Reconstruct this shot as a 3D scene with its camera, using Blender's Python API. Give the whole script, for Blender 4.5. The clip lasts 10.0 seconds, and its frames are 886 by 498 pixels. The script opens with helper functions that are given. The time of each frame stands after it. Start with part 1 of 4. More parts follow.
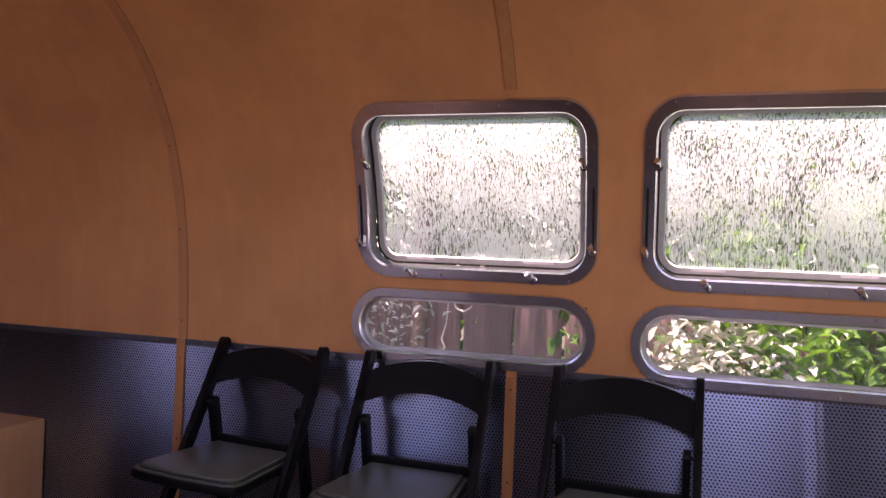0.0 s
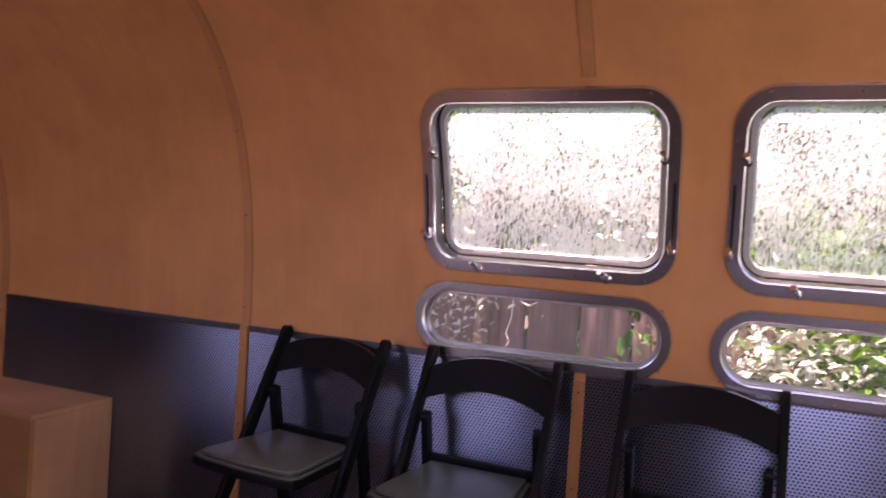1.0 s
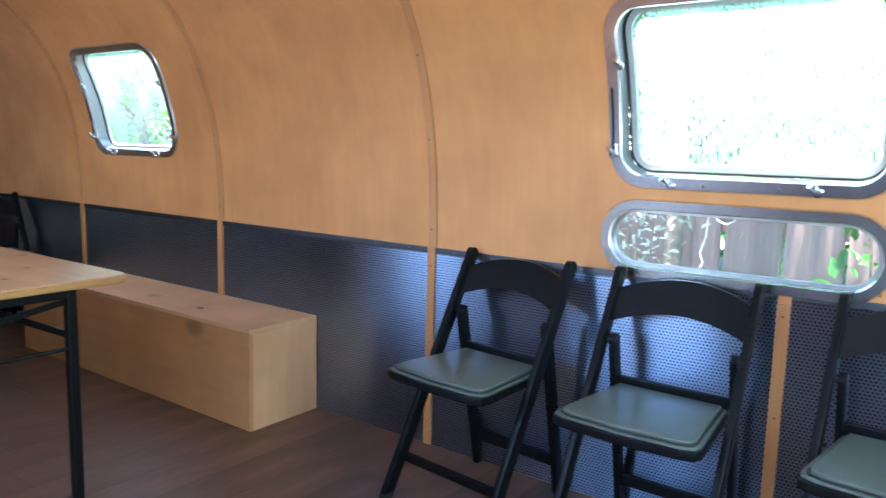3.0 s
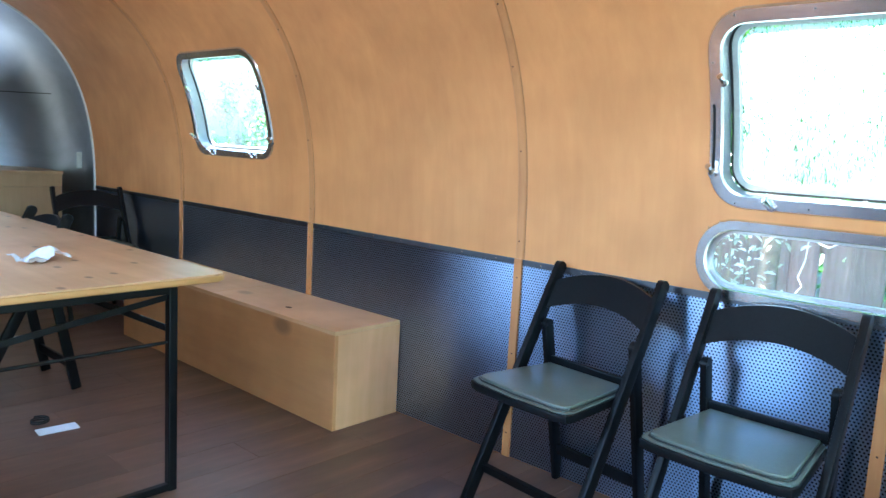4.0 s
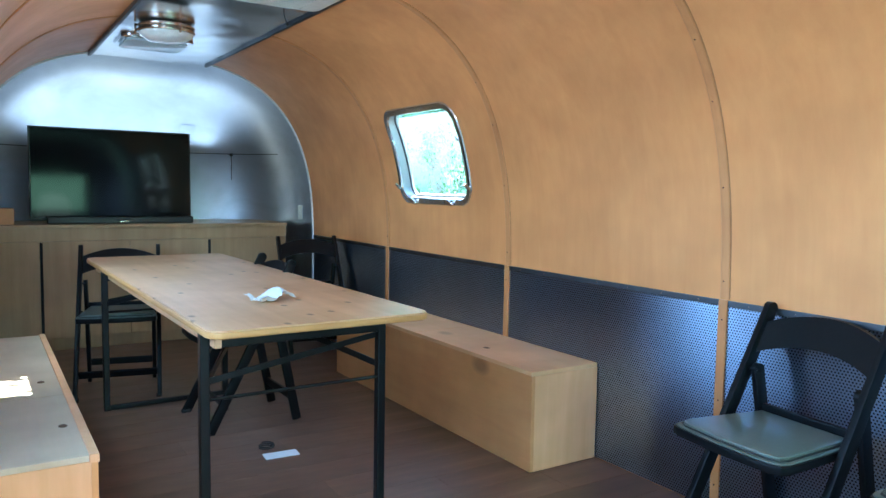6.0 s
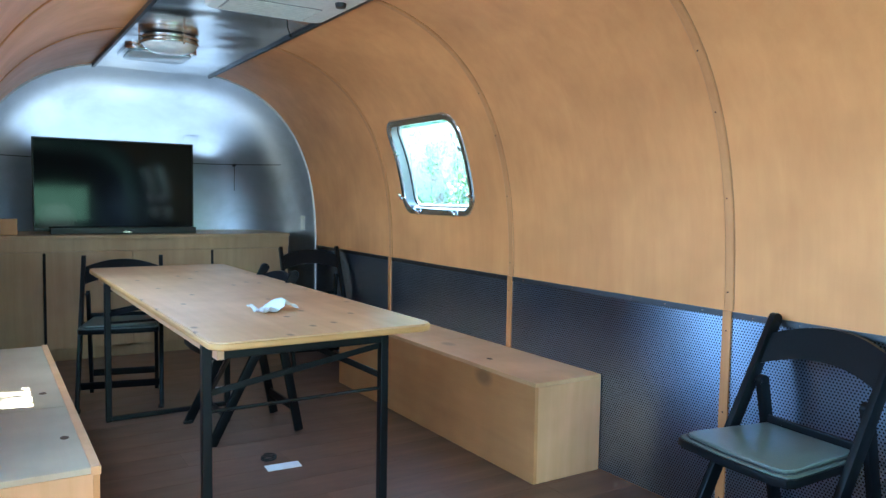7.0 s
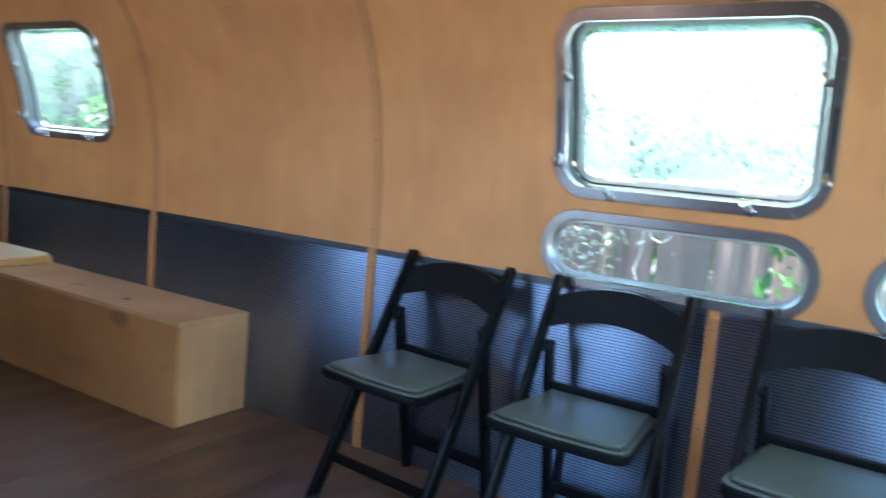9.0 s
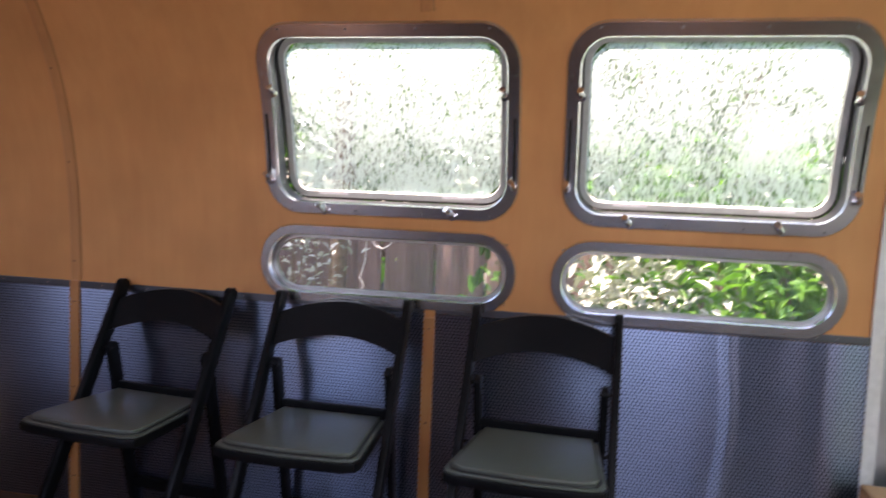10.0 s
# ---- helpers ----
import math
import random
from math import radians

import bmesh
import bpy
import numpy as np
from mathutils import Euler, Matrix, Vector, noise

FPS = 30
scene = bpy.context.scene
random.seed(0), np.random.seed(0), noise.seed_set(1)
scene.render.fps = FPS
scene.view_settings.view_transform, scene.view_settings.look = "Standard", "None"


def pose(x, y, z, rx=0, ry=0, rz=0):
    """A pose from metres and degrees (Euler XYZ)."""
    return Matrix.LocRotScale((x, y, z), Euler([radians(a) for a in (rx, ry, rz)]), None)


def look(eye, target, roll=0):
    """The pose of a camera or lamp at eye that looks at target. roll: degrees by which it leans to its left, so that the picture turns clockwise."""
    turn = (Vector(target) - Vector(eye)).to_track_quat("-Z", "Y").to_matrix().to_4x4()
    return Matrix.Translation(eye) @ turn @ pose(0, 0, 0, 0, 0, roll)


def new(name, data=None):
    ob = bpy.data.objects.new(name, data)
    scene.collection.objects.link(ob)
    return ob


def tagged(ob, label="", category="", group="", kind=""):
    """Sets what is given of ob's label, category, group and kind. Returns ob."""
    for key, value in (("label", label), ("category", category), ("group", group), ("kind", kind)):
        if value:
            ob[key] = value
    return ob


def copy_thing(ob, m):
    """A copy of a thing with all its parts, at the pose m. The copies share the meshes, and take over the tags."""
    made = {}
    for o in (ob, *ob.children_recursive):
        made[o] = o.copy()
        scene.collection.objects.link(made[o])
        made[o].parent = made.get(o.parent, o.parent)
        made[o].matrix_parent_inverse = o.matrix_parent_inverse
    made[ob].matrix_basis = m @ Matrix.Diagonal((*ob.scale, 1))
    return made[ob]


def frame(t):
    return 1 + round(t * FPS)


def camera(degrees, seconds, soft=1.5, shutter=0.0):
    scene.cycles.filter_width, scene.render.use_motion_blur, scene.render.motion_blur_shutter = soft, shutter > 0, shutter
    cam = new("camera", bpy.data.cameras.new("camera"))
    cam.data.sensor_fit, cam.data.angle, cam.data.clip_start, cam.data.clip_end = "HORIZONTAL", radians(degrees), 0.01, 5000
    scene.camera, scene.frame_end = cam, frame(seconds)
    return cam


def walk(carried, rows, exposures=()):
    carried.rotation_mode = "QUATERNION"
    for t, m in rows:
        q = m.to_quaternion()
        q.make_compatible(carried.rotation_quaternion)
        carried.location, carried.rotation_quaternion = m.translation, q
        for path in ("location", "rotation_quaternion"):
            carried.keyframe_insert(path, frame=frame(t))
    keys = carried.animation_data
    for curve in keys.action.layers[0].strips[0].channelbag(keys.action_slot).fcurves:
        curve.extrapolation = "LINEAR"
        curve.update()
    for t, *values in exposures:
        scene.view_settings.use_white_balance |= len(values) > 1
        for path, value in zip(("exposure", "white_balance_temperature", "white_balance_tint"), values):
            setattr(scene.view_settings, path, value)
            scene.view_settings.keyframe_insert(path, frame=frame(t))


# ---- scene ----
cam = camera(62.0, 10.0, soft=1.45, shutter=0.4)
PATH = [
    (0, (-1.136, 0.074, 1.152), (0.771, 0.676, 1.162), 2.3),
    (0.5, (-1.09, 0.081, 1.162), (0.805, 0.719, 1.224), 1.8),
    (1, (-1.056, 0.117, 1.178), (0.794, 0.878, 1.138), 3.8),
    (1.5, (-1.021, 0.139, 1.185), (0.766, 1.021, 1.021), 5.1),
    (2, (-1.029, 0.133, 1.175), (0.735, 1.044, 0.94), 4.2),
    (2.5, (-1.008, 0.1, 1.159), (0.689, 1.125, 0.899), 2.8),
    (3, (-1.024, 0.131, 1.171), (0.572, 1.305, 0.899), 1.5),
    (4.5, (-1.053, 0.165, 1.196), (0.385, 1.53, 0.933), 3.7),
    (5, (-1.042, 0.157, 1.187), (0.374, 1.55, 0.947), 2.7),
    (5.5, (-1.05, 0.144, 1.19), (0.234, 1.667, 1.008), 1.6),
    (6, (-1.085, 0.128, 1.178), (-0.016, 1.811, 1.015), 1.0),
    (7.5, (-1.083, 0.135, 1.183), (-0.015, 1.821, 1.055), 1.0),
    (8, (-1.069, 0.134, 1.184), (0.113, 1.74, 1.036), 1.5),
    (8.5, (-1.063, 0.153, 1.168), (0.359, 1.549, 0.999), 5.1),
    (9, (-1.036, 0.148, 1.125), (0.662, 1.18, 0.902), 5.3),
    (9.5, (-1.034, 0.128, 1.106), (0.842, 0.786, 0.885), 0.2),
    (10, (-1.018, 0.074, 1.148), (0.935, 0.475, 0.994), 2.3),
]
walk(cam, [(t, look(eye, aim, lean)) for t, eye, aim, lean in PATH],
     exposures=[(0.0, 1.98, 7700, 62), (0.6, 2.05, 7900, 66), (1.2, 2.38, 7800, 64), (2.0, 3.25, 6600, 26), (2.5, 3.55, 5950, 12), (3.2, 3.98, 5650, 9),
                (4.4, 4.2, 5200, -3), (5.4, 4.16, 5050, -5), (7.5, 4.08, 5050, -5), (8.5, 3.95, 5250, -3), (9.0, 3.36, 5600, 4), (9.5, 2.98, 6300, 16), (10.0, 2.42, 7400, 34)])

# ---- light ----
SUN_TURN, SUN_UP = 150.0, 80.0      # degrees: direction towards the sun in plan, height
world = bpy.data.worlds.new("sky")
scene.world = world
world.use_nodes = True
wn = world.node_tree.nodes
sky = wn.new("ShaderNodeTexSky")
sky.sky_type, sky.sun_disc = "NISHITA", False
sky.sun_elevation, sky.sun_rotation = radians(SUN_UP), radians(90 - SUN_TURN)
wn["Background"].inputs["Strength"].default_value = 0.15
world.node_tree.links.new(sky.outputs["Color"], wn["Background"].inputs["Color"])

sun_way = Vector((math.cos(radians(SUN_TURN)) * math.cos(radians(SUN_UP)),
                  math.sin(radians(SUN_TURN)) * math.cos(radians(SUN_UP)), math.sin(radians(SUN_UP))))
sun = new("sun", bpy.data.lights.new("sun", "SUN"))
sun.data.energy, sun.data.angle, sun.data.color = 5.0, radians(0.53), (1.0, 0.95, 0.87)
sun.matrix_world = look(sun_way * 20, (0, 0, 0))


def sky_lamp(name, eye, target, wide, high, watts, colour=(0.62, 0.80, 1.0)):
    """Daylight that stands in an opening of the left side."""
    lamp = new(name, bpy.data.lights.new(name, "AREA"))
    lamp.data.shape, lamp.data.size, lamp.data.size_y = "RECTANGLE", wide, high
    lamp.data.energy, lamp.data.color = watts, colour
    lamp.matrix_world = look(eye, target)
    return lamp


sky_lamp("doorway_daylight", (-1.30, 1.83, 0.90), (1.0, 1.83, 1.15), 0.78, 1.65, 2.0, (0.47, 0.68, 1.0))
sky_lamp("window_daylight", (-1.27, -0.275, 1.36), (1.0, -0.275, 1.45), 0.72, 0.46, 2.35)
sky_lamp("window_daylight", (-1.26, 3.74, 1.33), (1.0, 3.74, 1.75), 0.50, 0.44, 0.95)
sky_lamp("front_window_daylight", (0.0, -1.42, 1.0), (0.0, 4.0, 0.95), 0.85, 0.55, 1.1, (0.55, 0.95, 0.58))
sky_lamp("front_window_daylight", (-0.80, -1.22, 1.15), (1.2, -0.35, 0.9), 0.42, 0.55, 0.55, (0.80, 0.86, 1.0))
sky_lamp("rear_window_daylight", (0.0, 6.30, 1.43), (0.0, 6.16, 2.2), 1.15, 0.22, 0.13, (0.86, 0.92, 1.0))
sky_lamp("roof_vent_daylight", (-0.135, 4.98, 2.011), (-0.135, 4.98, 0.0), 0.30, 0.29, 0.22, (0.80, 0.90, 1.0))


# ---- materials ----
def material(name):
    m = bpy.data.materials.new(name)
    m.use_nodes = True
    return m, m.node_tree.nodes, m.node_tree.links, m.node_tree.nodes["Principled BSDF"]


def node(nodes, kind, **inputs):
    n = nodes.new(kind)
    for key, value in inputs.items():
        n.inputs[key.replace("_", " ")].default_value = value
    return n


def coords(nodes, links, scale=(1, 1, 1), turn=(0, 0, 0)):
    c = nodes.new("ShaderNodeTexCoord")
    mp = nodes.new("ShaderNodeMapping")
    mp.inputs["Scale"].default_value = scale
    mp.inputs["Rotation"].default_value = [radians(a) for a in turn]
    links.new(c.outputs["Object"], mp.inputs["Vector"])
    return mp.outputs["Vector"]


def ramp(nodes, links, source, stops):
    r = nodes.new("ShaderNodeValToRGB")
    els = r.color_ramp.elements
    while len(els) < len(stops):
        els.new(0.5)
    for el, (at, colour) in zip(els, stops):
        el.position, el.color = at, (*colour, 1) if len(colour) == 3 else colour
    links.new(source, r.inputs["Fac"])
    return r.outputs["Color"]


def mixed(nodes, links, kind, fac, a, b):
    n = nodes.new("ShaderNodeMix")
    n.data_type, n.blend_type = "RGBA", kind
    for socket, value in ((n.inputs[0], fac), (n.inputs[6], a), (n.inputs[7], b)):
        if isinstance(value, (int, float)):
            socket.default_value = value
        elif isinstance(value, tuple):
            socket.default_value = (*value, 1)
        else:
            links.new(value, socket)
    return n.outputs[2]


def bumped(nodes, links, bsdf, height, strength, distance=0.002):
    b = nodes.new("ShaderNodeBump")
    b.inputs["Strength"].default_value, b.inputs["Distance"].default_value = strength, distance
    links.new(height, b.inputs["Height"])
    links.new(b.outputs["Normal"], bsdf.inputs["Normal"])


def wood(name, light, dark, stretch, rough=0.42, knots=0.0, knot_colour=(0.16, 0.07, 0.03), coat=0.15, varied=0.0, grain=0.55, blotch=0.8, flat=None):
    """Varnished plywood or boards: long grain, broad blotches, a few knots."""
    m, nodes, links, bsdf = material(name)
    v = coords(nodes, links, stretch)
    fine = node(nodes, "ShaderNodeTexNoise", Scale=1.0, Detail=7.0, Roughness=0.62, Distortion=0.35)
    links.new(v, fine.inputs["Vector"])
    col = ramp(nodes, links, fine.outputs["Fac"], [(0.5 - grain * 0.45, dark), (0.5 + grain * 0.4, light)])
    broad = node(nodes, "ShaderNodeTexNoise", Scale=2.3, Detail=3.0, Roughness=0.55)
    links.new(coords(nodes, links), broad.inputs["Vector"])
    shade = ramp(nodes, links, broad.outputs["Fac"], [(0.32, (0.78, 0.73, 0.68)), (0.68, (1.07, 1.06, 1.04))])
    col = mixed(nodes, links, "MULTIPLY", blotch, col, shade)
    if knots:
        spot = node(nodes, "ShaderNodeTexVoronoi", Scale=knots, Randomness=1.0)
        if flat is None:
            links.new(coords(nodes, links, tuple(0.55 if s == min(stretch) else 1.0 for s in stretch)), spot.inputs["Vector"])
        else:
            spot.voronoi_dimensions = "2D"
            links.new(coords(nodes, links, (1.0, 0.62, 1.0), flat), spot.inputs["Vector"])
        near = ramp(nodes, links, spot.outputs["Distance"], [(0.05, (1, 1, 1)), (0.12, (0, 0, 0))])
        pick = nodes.new("ShaderNodeSeparateColor")
        links.new(spot.outputs["Color"], pick.inputs["Color"])
        gate = nodes.new("ShaderNodeMath")
        gate.operation = "GREATER_THAN"
        gate.inputs[1].default_value = 0.62
        links.new(pick.outputs[0], gate.inputs[0])
        both = nodes.new("ShaderNodeMath")
        both.operation = "MULTIPLY"
        links.new(near, both.inputs[0])
        links.new(gate.outputs[0], both.inputs[1])
        soft = nodes.new("ShaderNodeMath")
        soft.operation = "MULTIPLY"
        soft.inputs[1].default_value = 0.75
        links.new(both.outputs[0], soft.inputs[0])
        col = mixed(nodes, links, "MIX", soft.outputs[0], col, knot_colour)
    if varied:
        info = nodes.new("ShaderNodeObjectInfo")
        tone = ramp(nodes, links, info.outputs["Random"], [(0.0, (1 - varied,) * 3), (1.0, (1 + varied * 0.6,) * 3)])
        col = mixed(nodes, links, "MULTIPLY", 1.0, col, tone)
    links.new(col, bsdf.inputs["Base Color"])
    gloss = ramp(nodes, links, broad.outputs["Fac"], [(0.3, (rough + 0.08,) * 3), (0.7, (rough - 0.05,) * 3)])
    links.new(gloss, bsdf.inputs["Roughness"])
    bsdf.inputs["Coat Weight"].default_value, bsdf.inputs["Coat Roughness"].default_value = coat, 0.33
    bumped(nodes, links, bsdf, fine.outputs["Fac"], 0.12, 0.001)
    return m


def metal(name, colour, rough, smear=0.12, stretch=(3, 3, 3), bump=0.15, dents=0.0):
    """Sheet metal with smears, handling marks and soft waves."""
    m, nodes, links, bsdf = material(name)
    bsdf.inputs["Metallic"].default_value = 1.0
    broad = node(nodes, "ShaderNodeTexNoise", Scale=1.0, Detail=6.0, Roughness=0.6, Distortion=0.4)
    links.new(coords(nodes, links, stretch), broad.inputs["Vector"])
    fine = node(nodes, "ShaderNodeTexNoise", Scale=60.0, Detail=4.0)
    links.new(coords(nodes, links), fine.inputs["Vector"])
    col = ramp(nodes, links, broad.outputs["Fac"], [(0.3, tuple(c * 0.78 for c in colour)), (0.7, colour)])
    links.new(col, bsdf.inputs["Base Color"])
    r = ramp(nodes, links, broad.outputs["Fac"], [(0.25, (rough + smear,) * 3), (0.75, (max(0.04, rough - smear * 0.6),) * 3)])
    links.new(r, bsdf.inputs["Roughness"])
    if dents:
        wave = node(nodes, "ShaderNodeTexNoise", Scale=dents, Detail=1.0)
        links.new(coords(nodes, links), wave.inputs["Vector"])
        bumped(nodes, links, bsdf, wave.outputs["Fac"], bump, 0.03)
    else:
        bumped(nodes, links, bsdf, fine.outputs["Fac"], bump, 0.0006)
    return m


def perforated(name, pitch=0.0115, hole=0.0031):
    """Staggered round holes punched through mill-finish sheet."""
    m, nodes, links, bsdf = material(name)
    c = nodes.new("ShaderNodeTexCoord")
    sep = nodes.new("ShaderNodeSeparateXYZ")
    links.new(c.outputs["Object"], sep.inputs[0])

    def maths(op, a, b=None, cc=None):
        n = nodes.new("ShaderNodeMath")
        n.operation = op
        for k, val in enumerate((a, b, cc)):
            if val is None:
                continue
            if isinstance(val, (int, float)):
                n.inputs[k].default_value = val
            else:
                links.new(val, n.inputs[k])
        return n.outputs[0]

    def grid(dy, dz):
        a = maths("MULTIPLY", maths("SUBTRACT", maths("FRACT", maths("ADD", maths("DIVIDE", sep.outputs["Y"], pitch), 100 + dy)), 0.5), pitch)
        b = maths("MULTIPLY", maths("SUBTRACT", maths("FRACT", maths("ADD", maths("DIVIDE", sep.outputs["Z"], pitch * 1.732), 100 + dz)), 0.5), pitch * 1.732)
        return maths("SQRT", maths("ADD", maths("MULTIPLY", a, a), maths("MULTIPLY", b, b)))

    near = maths("MINIMUM", grid(0, 0), grid(0.5, 0.5))
    solid = maths("MINIMUM", maths("MAXIMUM", maths("DIVIDE", maths("SUBTRACT", near, hole - 0.0004), 0.0008), 0.0), 1.0)
    dark = maths("SUBTRACT", 1.0, solid)
    broad = node(nodes, "ShaderNodeTexNoise", Scale=2.2, Detail=5.0, Roughness=0.6)
    links.new(coords(nodes, links), broad.inputs["Vector"])
    steel = ramp(nodes, links, broad.outputs["Fac"], [(0.3, (0.265, 0.335, 0.49)), (0.7, (0.355, 0.435, 0.62))])
    links.new(mixed(nodes, links, "MIX", dark, steel, (0.02, 0.022, 0.028)), bsdf.inputs["Base Color"])
    bsdf.inputs["Metallic"].default_value = 0.97
    bsdf.inputs["Roughness"].default_value = 0.29
    bsdf.inputs["Anisotropic"].default_value = 0.95
    bsdf.inputs["Anisotropic Rotation"].default_value = 0.25
    wave = node(nodes, "ShaderNodeTexNoise", Scale=2.6, Detail=1.0)
    links.new(coords(nodes, links, (1, 1, 0.5)), wave.inputs["Vector"])
    bumped(nodes, links, bsdf, wave.outputs["Fac"], 0.14, 0.03)
    return m


def plain(name, colour, rough=0.5, metallic=0.0, speck=0.08, scale=40.0, bump=0.1, coat=0.0):
    m, nodes, links, bsdf = material(name)
    n = node(nodes, "ShaderNodeTexNoise", Scale=scale, Detail=5.0, Roughness=0.6)
    links.new(coords(nodes, links), n.inputs["Vector"])
    links.new(ramp(nodes, links, n.outputs["Fac"], [(0.3, tuple(c * (1 - speck) for c in colour)), (0.7, tuple(min(1, c * (1 + speck)) for c in colour))]), bsdf.inputs["Base Color"])
    n2 = node(nodes, "ShaderNodeTexNoise", Scale=3.0, Detail=3.0)
    links.new(coords(nodes, links), n2.inputs["Vector"])
    links.new(ramp(nodes, links, n2.outputs["Fac"], [(0.3, (min(1, rough * 1.2),) * 3), (0.7, (rough * 0.82,) * 3)]), bsdf.inputs["Roughness"])
    bsdf.inputs["Metallic"].default_value = metallic
    bsdf.inputs["Coat Weight"].default_value = coat
    bumped(nodes, links, bsdf, n.outputs["Fac"], bump, 0.0006)
    return m


def pane_glass(name, dirt=0.0):
    """Window pane: clear with a gloss; dirt adds dried runs of rain that scatter the daylight."""
    m, nodes, links, bsdf = material(name)
    nodes.remove(bsdf)
    out = nodes["Material Output"]
    clear = nodes.new("ShaderNodeBsdfTransparent")
    clear.inputs["Color"].default_value = (0.93, 0.96, 0.95, 1)
    gloss = nodes.new("ShaderNodeBsdfGlossy")
    gloss.inputs["Roughness"].default_value = 0.04
    body = clear.outputs[0]
    if dirt:
        film = nodes.new("ShaderNodeBsdfTranslucent")
        # Green light from the foliage outside is put into the film's tint.
        film.inputs["Color"].default_value = (0.75, 0.92, 0.82, 1)
        runs = node(nodes, "ShaderNodeTexNoise", Scale=1.0, Detail=5.0, Roughness=0.62, Distortion=0.8)
        links.new(coords(nodes, links, (200, 200, 16)), runs.inputs["Vector"])
        beads = nodes.new("ShaderNodeBump")
        beads.inputs["Strength"].default_value, beads.inputs["Distance"].default_value = 1.0, 0.012
        links.new(runs.outputs["Fac"], beads.inputs["Height"])
        links.new(beads.outputs["Normal"], film.inputs["Normal"])
        patch = node(nodes, "ShaderNodeTexNoise", Scale=5.0, Detail=3.0)
        links.new(coords(nodes, links), patch.inputs["Vector"])
        add = nodes.new("ShaderNodeMath")
        add.operation = "MULTIPLY_ADD"
        add.inputs[1].default_value = 0.35
        links.new(patch.outputs["Fac"], add.inputs[0])
        links.new(runs.outputs["Fac"], add.inputs[2])
        fac = ramp(nodes, links, add.outputs[0], [(0.56, (dirt * 0.12,) * 3), (0.66, (dirt,) * 3)])
        mx = nodes.new("ShaderNodeMixShader")
        links.new(fac, mx.inputs[0])
        links.new(clear.outputs[0], mx.inputs[1])
        links.new(film.outputs[0], mx.inputs[2])
        body = mx.outputs[0]
    mix = nodes.new("ShaderNodeMixShader")
    mix.inputs[0].default_value = 0.025
    links.new(body, mix.inputs[1])
    links.new(gloss.outputs[0], mix.inputs[2])
    links.new(mix.outputs[0], out.inputs["Surface"])
    return m


def leaf_material(name, a, b, c, thin=0.4):
    m, nodes, links, bsdf = material(name)
    geo = nodes.new("ShaderNodeNewGeometry")
    col = ramp(nodes, links, geo.outputs["Random Per Island"], [(0.0, a), (0.5, b), (1.0, c)])
    links.new(col, bsdf.inputs["Base Color"])
    bsdf.inputs["Roughness"].default_value = 0.38
    out = nodes["Material Output"]
    tr = nodes.new("ShaderNodeBsdfTranslucent")
    links.new(mixed(nodes, links, "MULTIPLY", 1.0, col, (1.3, 1.5, 0.5)), tr.inputs["Color"])
    mx = nodes.new("ShaderNodeMixShader")
    mx.inputs[0].default_value = thin
    links.new(bsdf.outputs[0], mx.inputs[1])
    links.new(tr.outputs[0], mx.inputs[2])
    links.new(mx.outputs[0], out.inputs["Surface"])
    return m


PLY_WALL = wood("amber_plywood", (0.73, 0.345, 0.126), (0.64, 0.270, 0.090), (22, 22, 2.2), rough=0.48, coat=0.10, grain=0.9)
SEAM_DARK = plain("seam_gap", (0.36, 0.17, 0.07), 0.8)
PLY_BATTEN = wood("amber_batten", (0.61, 0.285, 0.105), (0.52, 0.22, 0.075), (40, 40, 2.5), rough=0.5)
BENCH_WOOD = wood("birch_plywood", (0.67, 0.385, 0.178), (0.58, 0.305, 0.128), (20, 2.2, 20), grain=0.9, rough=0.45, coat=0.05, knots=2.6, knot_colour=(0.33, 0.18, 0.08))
# One birch for front, lid and ends; brighter light painted paler into lid and ends.
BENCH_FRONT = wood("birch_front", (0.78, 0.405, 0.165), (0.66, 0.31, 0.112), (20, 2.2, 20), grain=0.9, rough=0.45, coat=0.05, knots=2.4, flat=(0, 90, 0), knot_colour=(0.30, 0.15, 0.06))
BENCH_LID = wood("birch_lid_lit", (0.86, 0.54, 0.28), (0.75, 0.44, 0.205), (20, 2.2, 20), grain=0.9, rough=0.45, coat=0.05, knots=3.0, flat=(0, 0, 0), knot_colour=(0.45, 0.26, 0.12))
BENCH_END = wood("birch_end_lit", (0.89, 0.52, 0.27), (0.80, 0.44, 0.205), (24, 24, 1.8), rough=0.45)
TABLE_WOOD = wood("table_boards", (0.73, 0.45, 0.25), (0.60, 0.34, 0.17), (20, 1.3, 20), rough=0.37, flat=(0, 0, 0), knots=8.5, knot_colour=(0.14, 0.06, 0.03), coat=0.18)
TABLE_EDGE = wood("table_edge", (0.60, 0.33, 0.115), (0.47, 0.23, 0.07), (6, 6, 60), rough=0.45, coat=0.08)
CABINET_WOOD = wood("cabinet_plywood", (0.49, 0.335, 0.18), (0.39, 0.25, 0.125), (22, 22, 1.6), rough=0.45)
FLOOR_WOOD = wood("dark_floor_planks", (0.225, 0.125, 0.081), (0.10, 0.055, 0.038), (1.5, 10, 10), rough=0.36, varied=0.20, coat=0.1)
JOINT = plain("floor_joint", (0.035, 0.02, 0.015), 0.7)
ALU = metal("endcap_aluminium", (0.54, 0.58, 0.66), 0.36, smear=0.06, stretch=(2.6, 2.6, 4.0), dents=3.0, bump=0.10)
PATCH = metal("patch_aluminium", (0.50, 0.54, 0.61), 0.34, smear=0.04)
